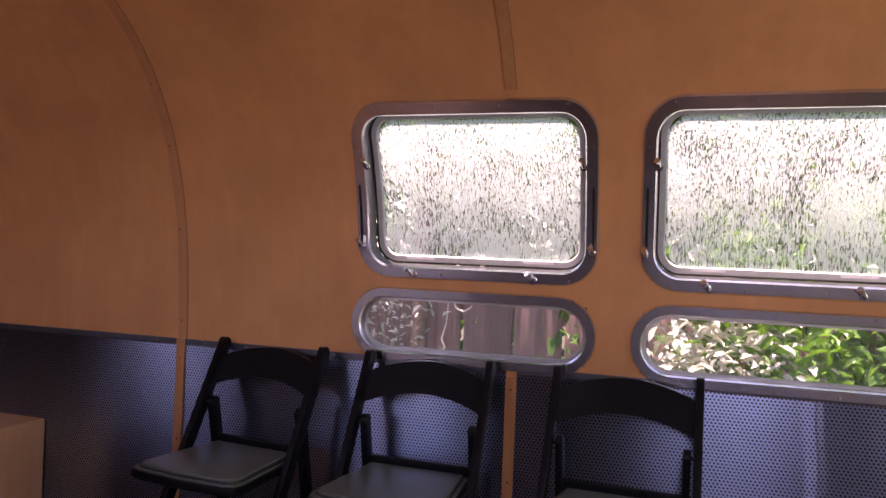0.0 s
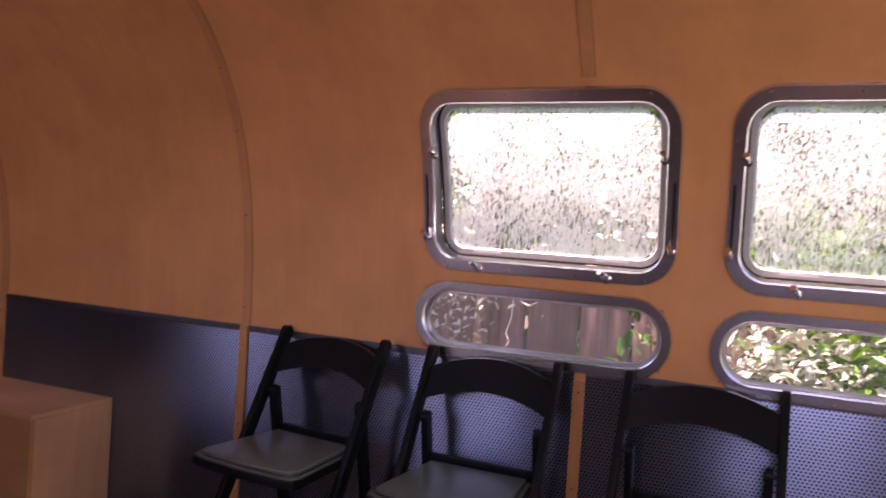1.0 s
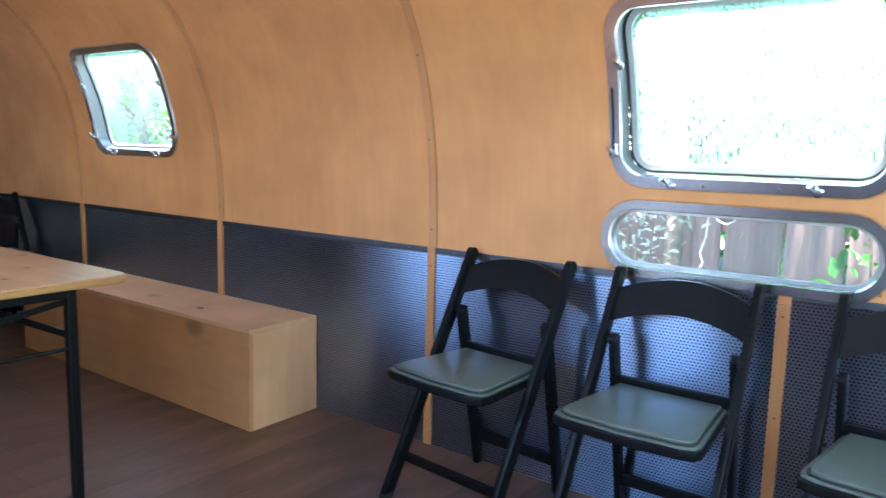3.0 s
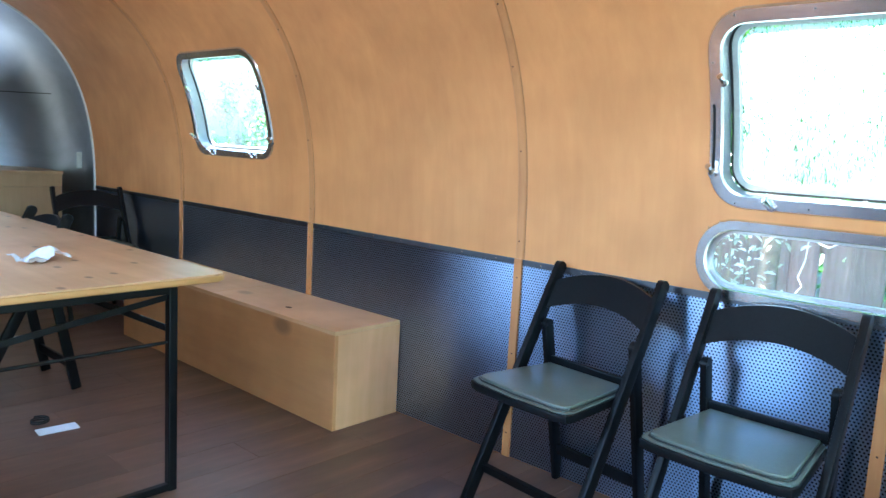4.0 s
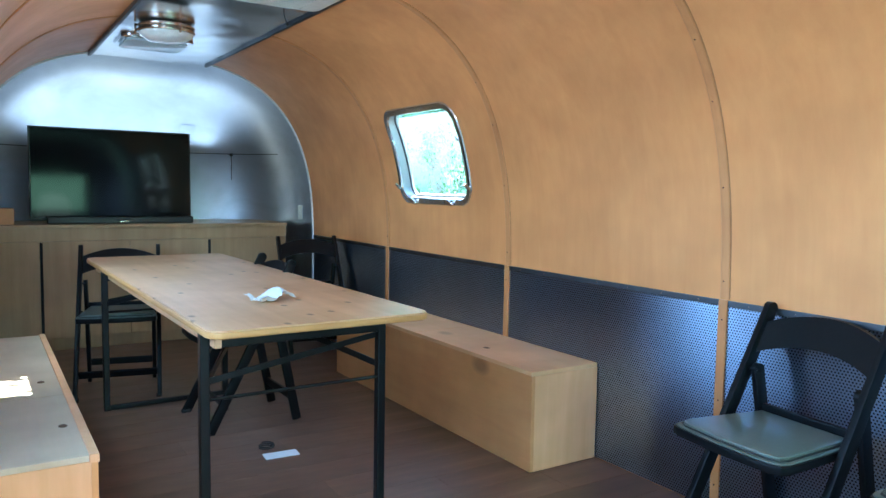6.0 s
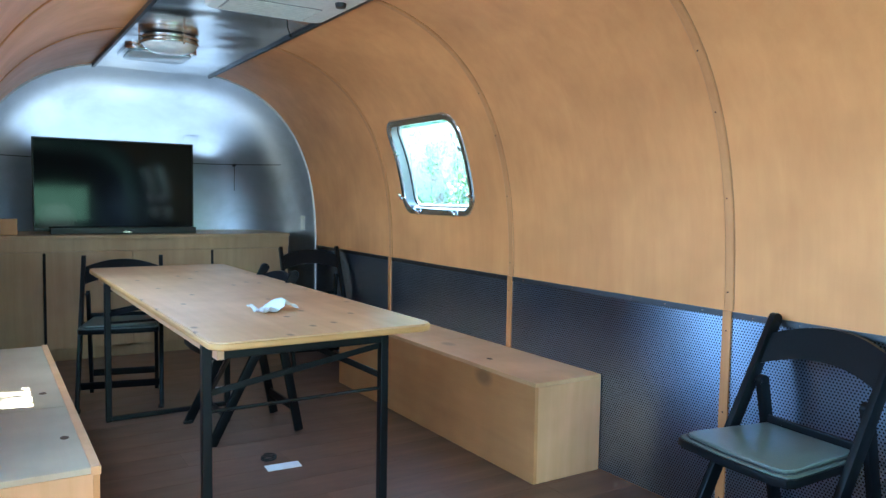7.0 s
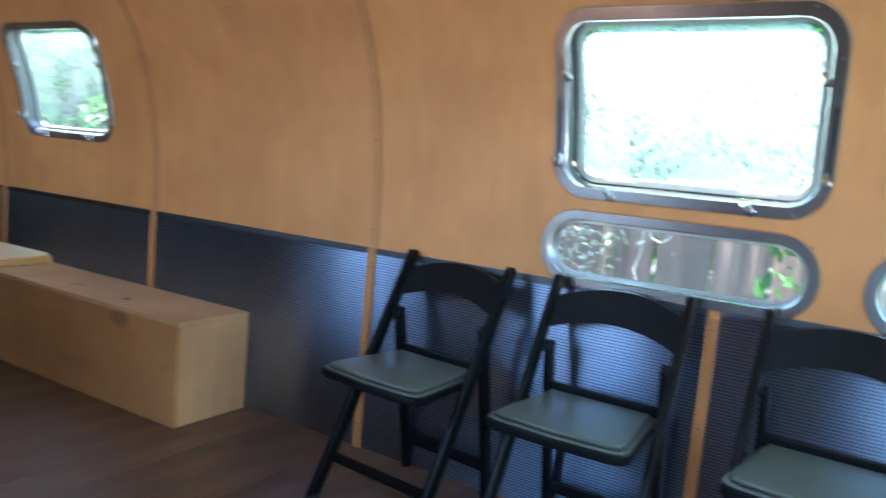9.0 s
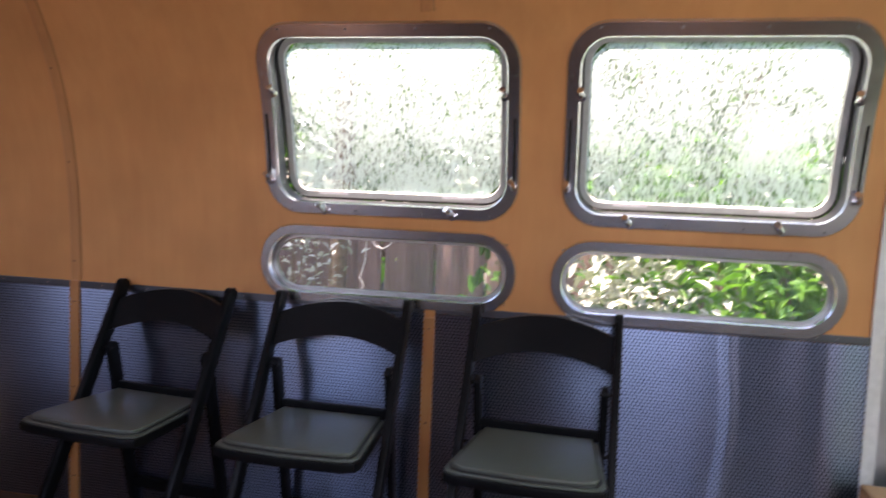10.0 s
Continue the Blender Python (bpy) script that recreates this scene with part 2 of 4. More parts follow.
ALU_PANEL = metal("ceiling_aluminium", (0.86, 0.87, 0.89), 0.17, smear=0.04, dents=3.0, bump=0.5)
CHROME = metal("polished_window_metal", (0.72, 0.72, 0.74), 0.21, smear=0.04, stretch=(5, 5, 5), bump=0.15)
SASH = metal("dull_sash_metal", (0.55, 0.55, 0.56), 0.36, smear=0.12, stretch=(14, 14, 14))
SLEEVE = metal("dark_sleeve_metal", (0.30, 0.30, 0.32), 0.35)
PALE_SASH = plain("pale_sash_paint", (0.46, 0.49, 0.47), 0.45, speck=0.10)
BRIGHT = metal("bright_hardware", (0.82, 0.82, 0.84), 0.12, smear=0.05)
PERF = perforated("perforated_steel")
RAIL_METAL = metal("rail_metal", (0.13, 0.135, 0.155), 0.38)
WHITE_TRIM = plain("white_trim", (0.74, 0.75, 0.76), 0.35)
BLACK_RESIN = plain("black_resin", (0.005, 0.0055, 0.007), 0.37, speck=0.2, scale=150, bump=0.12)
VINYL = plain("grey_green_vinyl", (0.104, 0.125, 0.108), 0.33, speck=0.12, scale=220, bump=0.25)
PIPING = plain("dark_piping", (0.02, 0.022, 0.022), 0.4)
BLACK_RESIN.node_tree.nodes["Principled BSDF"].inputs["Specular IOR Level"].default_value = 0.17
BLACK_STEEL = plain("black_steel", (0.005, 0.005, 0.006), 0.36, speck=0.2, scale=80)
BLACK_STEEL.node_tree.nodes["Principled BSDF"].inputs["Specular IOR Level"].default_value = 0.28
RUBBER = plain("black_rubber", (0.012, 0.012, 0.012), 0.7)
SCREEN = plain("dark_screen", (0.003, 0.003, 0.004), 0.07, speck=0.05, bump=0.0)
SCREEN.node_tree.nodes["Principled BSDF"].inputs["Specular IOR Level"].default_value = 0.13
TV_PLASTIC = plain("black_plastic", (0.006, 0.006, 0.007), 0.40)
WHITE_PLASTIC = plain("white_plastic", (0.66, 0.65, 0.60), 0.4)
GRILLE = plain("grille_grey", (0.22, 0.21, 0.19), 0.6)
PALE_TWIG = plain("pale_twig", (0.62, 0.58, 0.52), 0.7)
FINGER = plain("finger_hole", (0.13, 0.07, 0.035), 0.8)
DARK_GAP = plain("dark_gap", (0.006, 0.006, 0.006), 0.8)
PAPER = plain("white_paper", (0.78, 0.80, 0.82), 0.7, speck=0.03)
MILK_GLASS = plain("milk_glass", (0.72, 0.72, 0.70), 0.18)
NICKEL = metal("brushed_nickel", (0.58, 0.54, 0.48), 0.19, smear=0.05)
SKYLIGHT = plain("skylight_acrylic", (0.60, 0.72, 0.78), 0.15)
STREAKED = pane_glass("streaked_glass", 0.78)
HAZY = pane_glass("hazy_glass", 0.15)
DUSTY = pane_glass("dusty_glass", 0.30)
SKIN = metal("outer_skin", (0.75, 0.76, 0.78), 0.25)
SOIL = plain("soil_and_litter", (0.06, 0.05, 0.03), 0.95, speck=0.45, scale=14, bump=0.6)
FENCE_WOOD = wood("weathered_fence", (0.27, 0.175, 0.150), (0.12, 0.075, 0.066), (30, 30, 1.5), rough=0.8, varied=0.3, coat=0.0)
BARK = plain("bark", (0.17, 0.12, 0.085), 0.9, speck=0.5, scale=30, bump=0.7)
LEAF_A = leaf_material("broad_leaves", (0.045, 0.14, 0.02), (0.085, 0.23, 0.035), (0.15, 0.32, 0.06))
LEAF_B = leaf_material("tree_leaves", (0.025, 0.09, 0.018), (0.05, 0.15, 0.03), (0.09, 0.21, 0.045))
# Sun glare on green leaves is put into these pale base tones.
LEAF_C = leaf_material("sun_glare_leaves", (0.29, 0.32, 0.25), (0.44, 0.46, 0.39), (0.58, 0.59, 0.53), 0.06)
# Left bench lids: glare from the window is put into the paler colour.
LID_WOOD = wood("lid_with_glare", (0.70, 0.58, 0.42), (0.60, 0.47, 0.32), (20, 2.2, 20), grain=0.9, rough=0.37, coat=0.3)


# ---- mesh helpers ----
def finish(name, bm, mat, parent=None, label="", smooth=None):
    me = bpy.data.meshes.new(name)
    bmesh.ops.recalc_face_normals(bm, faces=bm.faces[:])
    if smooth is not None:
        for f in bm.faces:
            f.smooth = True
        for e in bm.edges:
            if len(e.link_faces) == 2 and e.calc_face_angle(0) > radians(smooth):
                e.smooth = False
    bm.to_mesh(me)
    bm.free()
    me.materials.append(mat)
    ob = new(name, me)
    if parent is not None:
        ob.parent = parent
    if label:
        tagged(ob, label)
    return ob


def part(name, bm, mat, parent, label="", smooth=None):
    return finish(name, bm, mat, parent, label, smooth)


def thing(name, label, category, at=None, group="", kind=""):
    ob = new(name)
    ob.empty_display_size = 0.1
    if at is not None:
        ob.matrix_world = at
    return tagged(ob, label, category, group, kind)


def box(x0, x1, y0, y1, z0, z1, bevel=0.0, steps=2, bm=None):
    made = bmesh.new()
    bmesh.ops.create_cube(made, size=1.0)
    for v in made.verts:
        v.co = Vector(((x0 + x1) / 2 + v.co.x * (x1 - x0), (y0 + y1) / 2 + v.co.y * (y1 - y0), (z0 + z1) / 2 + v.co.z * (z1 - z0)))
    if bevel:
        bmesh.ops.bevel(made, geom=made.edges[:], offset=bevel, segments=steps, affect="EDGES", profile=0.6)
    return joined(bm, made)


def joined(bm, made):
    if bm is None:
        return made
    me = bpy.data.meshes.new("scratch")
    made.to_mesh(me)
    made.free()
    bm.from_mesh(me)
    bpy.data.meshes.remove(me)
    return bm


def bar(a, b, wide, deep, bevel=0.003, side=Vector((0, 1, 0)), bm=None):
    """A bar of rectangular section from a to b; wide lies along side."""
    a, b = Vector(a), Vector(b)
    way = (b - a).normalized()
    s = (side - way * side.dot(way)).normalized()
    n = way.cross(s)
    made = box(-wide / 2, wide / 2, -deep / 2, deep / 2, 0, (b - a).length, bevel)
    m = Matrix((s, n, way)).transposed().to_4x4()
    m.translation = a
    bmesh.ops.transform(made, matrix=m, verts=made.verts[:])
    return joined(bm, made)


def rod(points, radius, sides=8, bm=None, caps=True):
    """A round rod through points, of one radius or one for each point."""
    made = bmesh.new()
    pts = [Vector(p) for p in points]
    radii = radius if isinstance(radius, (list, tuple)) else [radius] * len(pts)
    rings = []
    for i, p in enumerate(pts):
        way = (pts[min(i + 1, len(pts) - 1)] - pts[max(i - 1, 0)]).normalized()
        up = Vector((0, 0, 1)) if abs(way.z) < 0.9 else Vector((1, 0, 0))
        s = way.cross(up).normalized()
        n = way.cross(s)
        rings.append([made.verts.new(p + radii[i] * (math.cos(math.tau * k / sides) * s + math.sin(math.tau * k / sides) * n)) for k in range(sides)])
    for r0, r1 in zip(rings, rings[1:]):
        for k in range(sides):
            made.faces.new((r0[k], r0[(k + 1) % sides], r1[(k + 1) % sides], r1[k]))
    if caps:
        made.faces.new(rings[0])
        made.faces.new(rings[-1])
    return joined(bm, made)


def lathe(profile, sides=32, at=(0, 0, 0), bm=None):
    """Turns (radius, height) pairs about the upright axis."""
    made = bmesh.new()
    rings = [[made.verts.new((at[0] + r * math.cos(math.tau * k / sides), at[1] + r * math.sin(math.tau * k / sides), at[2] + h)) for k in range(sides)] for r, h in profile]
    for r0, r1 in zip(rings, rings[1:]):
        for k in range(sides):
            made.faces.new((r0[k], r0[(k + 1) % sides], r1[(k + 1) % sides], r1[k]))
    if profile[0][0] > 0:
        made.faces.new(rings[0])
    if profile[-1][0] > 0:
        made.faces.new(rings[-1])
    bmesh.ops.remove_doubles(made, verts=made.verts[:], dist=1e-5)
    return joined(bm, made)


def slab(outline, z0, z1, bevel=0.0, steps=2):
    """A plate with the given outline in plan."""
    made = bmesh.new()
    f = made.faces.new([made.verts.new((x, y, z0)) for x, y in outline])
    r = bmesh.ops.extrude_face_region(made, geom=[f])
    for v in r["geom"]:
        if isinstance(v, bmesh.types.BMVert):
            v.co.z = z1
    if bevel:
        flat = [e for e in made.edges if abs(e.verts[0].co.z - e.verts[1].co.z) < 1e-6]
        bmesh.ops.bevel(made, geom=flat, offset=bevel, segments=steps, affect="EDGES", profile=0.6)
    return made


def round_rect(x0, x1, y0, y1, r, n=6):
    pts = []
    for cx, cy, a0 in ((x1 - r, y1 - r, 0), (x0 + r, y1 - r, 90), (x0 + r, y0 + r, 180), (x1 - r, y0 + r, 270)):
        for k in range(n + 1):
            a = radians(a0 + 90 * k / n)
            pts.append((cx + r * math.cos(a), cy + r * math.sin(a)))
    return pts


def dense(pts, step=0.05):
    """Adds points along the straight runs of a closed outline."""
    out = []
    for (xa, ya), (xb, yb) in zip(pts, pts[1:] + pts[:1]):
        n = max(1, int(math.hypot(xb - xa, yb - ya) / step))
        out += [(xa + (xb - xa) * k / n, ya + (yb - ya) * k / n) for k in range(n)]
    return out


# ---- the trailer's shell ----
HALF, SPRING, RISE, POWER = 1.215, 0.70, 1.385, 2.7     # half width, height where the curve begins, rise, roundness
Y0, Y1 = -0.71, 5.70                                     # ends of the straight part
SEAMS = (-0.71, 0.565, 1.825, 3.12, 4.42, 5.70)
PANEL_X, PANEL_Z = (-0.405, 0.37), 2.044                 # metal strip along the ceiling


def shell_x(z):
    u = max(0.0, min(1.0, (z - SPRING) / RISE))
    return HALF * (1 - u ** POWER) ** (1 / POWER)


def shell_z(x):
    return SPRING + RISE * (1 - min(1.0, abs(x) / HALF) ** POWER) ** (1 / POWER)


def inward(z):
    dz = 0.004
    t = Vector((shell_x(z + dz) - shell_x(z - dz), 0, 2 * dz)).normalized()
    return Vector((-t.z, 0, t.x))


def on_wall(side, y, z, off=0.0):
    """The place on the shell at that length and height, off metres into the room."""
    p = Vector((shell_x(z), y, z)) + inward(z) * off
    return Vector((p.x * side, p.y, p.z))


# holes: length from, to, height from, to
BIG = [(0.341, 1.073, 1.100, 1.588), (-0.597, 0.138, 1.100, 1.588)]
OVAL = [(0.332, 1.105, 0.808, 0.998), (-0.595, 0.168, 0.803, 0.993)]
SMALL = [(3.46, 4.185, 1.118, 1.61)]
LEFT_BIG = [(-0.64, 0.09, 1.105, 1.590), (3.16, 4.00, 1.10, 1.57)]
DOORWAY = [(1.42, 2.24, 0.0, 1.74)]
RIGHT_HOLES = BIG + OVAL + SMALL
LEFT_HOLES = LEFT_BIG + DOORWAY


def wall_panel(side, y0, y1, holes, x_top):
    """One bay of plywood, curved from the floor to the ceiling strip, with its openings cut through."""
    ys = {round(y0, 4), round(y1, 4)}
    for k in range(1, 8):
        ys.add(round(y0 + (y1 - y0) * k / 8, 4))
    z_end = shell_z(x_top)
    zs = {0.0, 0.35, 0.70, 0.85, 1.0} | {round(1.0 + (1.75 - 1.0) * k / 12, 4) for k in range(1, 13)}
    xs = [shell_x(1.75) + (x_top - shell_x(1.75)) * k / 14 for k in range(1, 15)]
    zs |= {round(shell_z(x), 5) for x in xs}
    mine = [h for h in holes if h[1] > y0 and h[0] < y1]
    for h in mine:
        for y in h[:2]:
            if y0 < y < y1:
                ys.add(y)
        zs |= set(h[2:])
    ys, zs = sorted(ys), sorted(z for z in zs if z <= z_end + 1e-4)
    bm = bmesh.new()
    grid = {}

    def vert(i, j, deep):
        key = (i, j, deep)
        if key not in grid:
            grid[key] = bm.verts.new(on_wall(side, ys[i], zs[j], -0.045 * deep))
        return grid[key]

    def solid(i, j):
        if not (0 <= i < len(ys) - 1 and 0 <= j < len(zs) - 1):
            return False
        yc, zc = (ys[i] + ys[i + 1]) / 2, (zs[j] + zs[j + 1]) / 2
        return not any(h[0] < yc < h[1] and h[2] < zc < h[3] for h in mine)

    for i in range(len(ys) - 1):
        for j in range(len(zs) - 1):
            if not solid(i, j):
                continue
            for deep in (0, 1):
                face = bm.faces.new([vert(i, j, deep), vert(i + 1, j, deep), vert(i + 1, j + 1, deep), vert(i, j + 1, deep)])
                face.material_index = deep
            for (da, db), (ia, ja), (ib, jb) in (((-1, 0), (i, j), (i, j + 1)), ((1, 0), (i + 1, j), (i + 1, j + 1)),
                                                 ((0, -1), (i, j), (i + 1, j)), ((0, 1), (i, j + 1), (i + 1, j + 1))):
                if not solid(i + da, j + db):
                    bm.faces.new([vert(ia, ja, 0), vert(ib, jb, 0), vert(ib, jb, 1), vert(ia, ja, 1)])
    return bm


def strip_on_wall(side, y, wide, z0, z1, proud, n=40, x_top=None):
    """A thin batten that follows the shell upwards."""
    bm = bmesh.new()
    hs = [z0 + (z1 - z0) * k / n for k in range(n + 1)] if x_top is None else \
        [z0 + (1.75 - z0) * k / n for k in range(n)] + [shell_z(shell_x(1.75) + (x_top - shell_x(1.75)) * k / 14) for k in range(15)]
    rows = []
    for z in hs:
        rows.append([bm.verts.new(on_wall(side, y + dy * wide / 2, z, off)) for dy, off in ((-1, -0.004), (-1, proud * 0.7), (-0.8, proud), (0.8, proud), (1, proud * 0.7), (1, -0.004))])
    for a, b in zip(rows, rows[1:]):
        for k in range(5):
            bm.faces.new((a[k], a[k + 1], b[k + 1], b[k]))
    return bm


def screw_heads(places, radius=0.004):
    bm = bmesh.new()
    for p, n in places:
        m = n.to_track_quat("Z", "Y").to_matrix().to_4x4()
        m.translation = p
        bmesh.ops.create_cone(bm, cap_ends=True, segments=8, radius1=radius, radius2=radius * 0.6, depth=0.003, matrix=m)
    return bm


def side_normal(side, z):
    n = inward(z)
    return Vector((n.x * side, 0, n.z))


def buckled_sheet(y0, y1, ridge):
    """A wainscot sheet with one shallow upright buckle."""
    bm = bmesh.new()
    ys = [y0 + (y1 - y0) * k / 120 for k in range(121)]
    zs = [0.004 + 0.764 * k / 16 for k in range(17)]
    grid = []
    for y in ys:
        col = []
        for z in zs:
            mid = ridge + 0.012 * math.sin(z * 9.0)
            swell = 0.0040 * math.exp(-((y - mid) / 0.013) ** 2) * min(1.0, z / 0.25) + 0.004 * math.exp(-((y + 0.60) / 0.05) ** 2)
            col.append(bm.verts.new((HALF - 0.005 - swell, y, z)))
        grid.append(col)
    for a, b in zip(grid, grid[1:]):
        for k in range(16):
            bm.faces.new((a[k], a[k + 1], b[k + 1], b[k]))
    r = bmesh.ops.extrude_face_region(bm, geom=bm.faces[:])
    bmesh.ops.translate(bm, vec=(0.002, 0, 0), verts=[v for v in r["geom"] if isinstance(v, bmesh.types.BMVert)])
    return bm


def build_wall(name, side, holes, x_top, label):
    wall = thing(name, label, "wall", kind="structure")
    for k, (a, b) in enumerate(zip(SEAMS, SEAMS[1:])):
        panel = part("plywood_panel", wall_panel(side, a + 0.0002, b - 0.0002, holes, x_top), PLY_WALL, wall, smooth=30)
        panel.data.materials.append(SKIN)
        cut = [h for h in holes if h[2] < 0.5 and h[0] < b and h[1] > a]
        runs = [(a + 0.018, b - 0.018)] if not cut else [(a + 0.018, cut[0][0]), (cut[0][1], b - 0.018)]
        for y0, y1 in runs:
            if side == 1 and y0 < 0:
                part("perforated_sheet", buckled_sheet(y0, y1, -0.325), PERF, wall, "perforated steel sheet with an upright buckle", smooth=50)
            else:
                part("perforated_sheet", box(*sorted((side * (HALF - 0.005), side * (HALF - 0.001))), y0, y1, 0.004, 0.768), PERF, wall, "perforated steel wainscot sheet")
            rail = box(*sorted((side * (HALF - 0.009), side * (HALF - 0.001))), y0, y1, 0.769, 0.792, 0.002)
            part("wainscot_rail", rail, RAIL_METAL, wall, "dark metal edge rail with screws")
            n = max(2, int((y1 - y0) / 0.16))
            part("screw", screw_heads([(Vector((side * (HALF - 0.010), y0 + (y1 - y0) * (i + 0.5) / n, 0.781)), Vector((-side, 0, 0))) for i in range(n)], 0.0035), BRIGHT, wall)
    for y in SEAMS[1:-1]:
        spans = [h for h in holes if h[0] - 0.06 < y < h[1] + 0.06]
        if not spans:
            part("batten", strip_on_wall(side, y, 0.036, 0.795, None, 0.006, x_top=x_top), PLY_BATTEN, wall)
            part("seam_gap", strip_on_wall(side, y - 0.0198, 0.0035, 0.795, None, 0.0012, x_top=x_top), SEAM_DARK, wall)
            marks = [(0.86, 0), (1.2, 0), (1.5, 0), (1.7, 0)]
            part("screw", screw_heads([(on_wall(side, y + 0.004, z, 0.0075), side_normal(side, z)) for z, _ in marks], 0.003), RUBBER, wall)
        else:
            part("seam_gap", strip_on_wall(side, y - 0.0198, 0.0035, 1.65, None, 0.0012, x_top=x_top), SEAM_DARK, wall)
            part("batten", strip_on_wall(side, y, 0.036, 1.65, None, 0.006, x_top=x_top), PLY_BATTEN, wall)
        low = box(*sorted((side * (HALF - 0.013), side * (HALF - 0.001))), y - 0.018, y + 0.018, 0.003, 0.793 if not spans else 0.755, 0.002)
        part("low_batten", low, PLY_BATTEN, wall)
        part("screw", screw_heads([(Vector((side * (HALF - 0.0145), y, z)), Vector((-side, 0, 0))) for z in (0.1, 0.42, 0.72)], 0.0032), RUBBER, wall)
    return wall


wall_right = build_wall("wall_right", 1, RIGHT_HOLES, PANEL_X[1], "curved amber plywood wall with perforated steel wainscot")
wall_left = build_wall("wall_left", -1, LEFT_HOLES, -PANEL_X[0], "curved amber plywood wall with doorway and windows")


def endcap(y, way, depth):
    """Rounded metal end of the shell, one sheet from arch to tip."""
    bm = bmesh.new()
    prof = []
    for side in (1, -1):
        run = [(HALF, z) for z in (0.0, 0.35, 0.7)]
        run += [(shell_x(z), z) for z in [0.7 + 0.95 * k / 16 for k in range(1, 17)]]
        x1 = shell_x(1.65)
        run += [(x1 * (1 - k / 16), shell_z(x1 * (1 - k / 16))) for k in range(1, 17 if side == 1 else 16)]
        prof += [(x * side, z) for x, z in run] if side == 1 else [(-x, z) for x, z in reversed(run)]
    rings = []
    steps = 28
    for i in range(steps + 1):
        u = math.sin(math.pi / 2 * i / steps)
        s = max(0.02, (1 - u ** 2.5)) ** (1 / 2.5)
        rings.append([bm.verts.new((x * s, y + way * depth * u, z if z < SPRING else SPRING + (z - SPRING) * s)) for x, z in prof])
    for a, b in zip(rings, rings[1:]):
        for k in range(len(prof) - 1):
            bm.faces.new((a[k], a[k + 1], b[k + 1], b[k]))
    return bm


def arch_trim(y, wide, proud):
    bm = bmesh.new()
    hs = [(HALF, 0.0), (HALF, 0.7)] + [(shell_x(0.7 + 0.95 * k / 20), 0.7 + 0.95 * k / 20) for k in range(1, 21)]
    x1 = shell_x(1.65)
    hs += [(x1 * (1 - k / 20), shell_z(x1 * (1 - k / 20))) for k in range(1, 21)]
    pts = hs + [(-x, z) for x, z in reversed(hs[:-1])]
    rows = []
    for i, (x, z) in enumerate(pts):
        xa, za = pts[max(0, i - 1)]
        xb, zb = pts[min(len(pts) - 1, i + 1)]
        t = Vector((xb - xa, 0, zb - za)).normalized()
        n = Vector((-t.z, 0, t.x))
        rows.append([bm.verts.new(Vector((x, y + dy, z)) + n * off) for dy, off in ((-wide / 2, 0), (-wide / 2, proud), (wide / 2, proud), (wide / 2, 0))])
    for a, b in zip(rows, rows[1:]):
        for k in range(3):
            bm.faces.new((a[k], a[k + 1], b[k + 1], b[k]))
    return bm


def build_end(name, y, way, label):
    end = thing(name, label, "wall", kind="structure")
    part("metal_shell", endcap(y, way, 0.95), ALU, end, smooth=60)
    part("arch_trim", arch_trim(y, 0.016 if way > 0 else 0.036, 0.012), WHITE_TRIM, end, "white edge trim of the arch", smooth=40)
    return end


wall_rear = build_end("wall_rear", Y1, 1, "rounded brushed aluminium end of the trailer")
wall_front = build_end("wall_front", Y0, -1, "rounded brushed aluminium front end of the trailer")


def cap_strip(z, x0, x1, y=Y1, way=1, off=0.003, wide=0.02):
    """A lap joint on the metal end at one height."""
    bm = bmesh.new()
    rows = []
    for k in range(41):
        f = k / 40
        row = []
        for h in (z - wide / 2, z + wide / 2):
            x = x0 + (x1 - x0) * f
            s_need = None
            lo, hi = 0.0, 1.0
            for _ in range(40):
                mid = (lo + hi) / 2
                s = max(0.02, 1 - mid ** 2.5) ** 0.4
                zz = SPRING + (h - SPRING) / s
                lim = s * shell_x(zz) if zz < SPRING + RISE else 0.0
                if abs(x) < lim:
                    lo = mid
                else:
                    hi = mid
            row.append(bm.verts.new((x, y + way * (0.95 * lo - off), h)))
        rows.append(row)
    for a, b in zip(rows, rows[1:]):
        bm.faces.new((a[0], b[0], b[1], a[1]))
    return bm


part("lap_joint", cap_strip(1.44, -1.06, 1.06, wide=0.007), RAIL_METAL, wall_rear)
part("patch_plate", cap_strip(1.60, 0.36, 0.47, wide=0.13, off=0.006), PATCH, wall_rear, "riveted aluminium patch")
part("patch_plate", cap_strip(1.50, 0.24, 0.45, wide=0.085, off=0.006), PATCH, wall_rear, "riveted aluminium patch")

# ceiling: metal strip with dark lips
ceiling = tagged(finish("ceiling", box(PANEL_X[0], PANEL_X[1], Y0, Y1, PANEL_Z, PANEL_Z + 0.05), ALU_PANEL), "bright aluminium strip along the ceiling", "ceiling", kind="structure")
for x in PANEL_X:
    tagged(finish("trim", box(x - 0.009, x + 0.009, Y0, Y1, PANEL_Z - 0.014, PANEL_Z + 0.01, 0.003), RAIL_METAL), "dark metal lip of the ceiling strip", "trim", kind="structure")


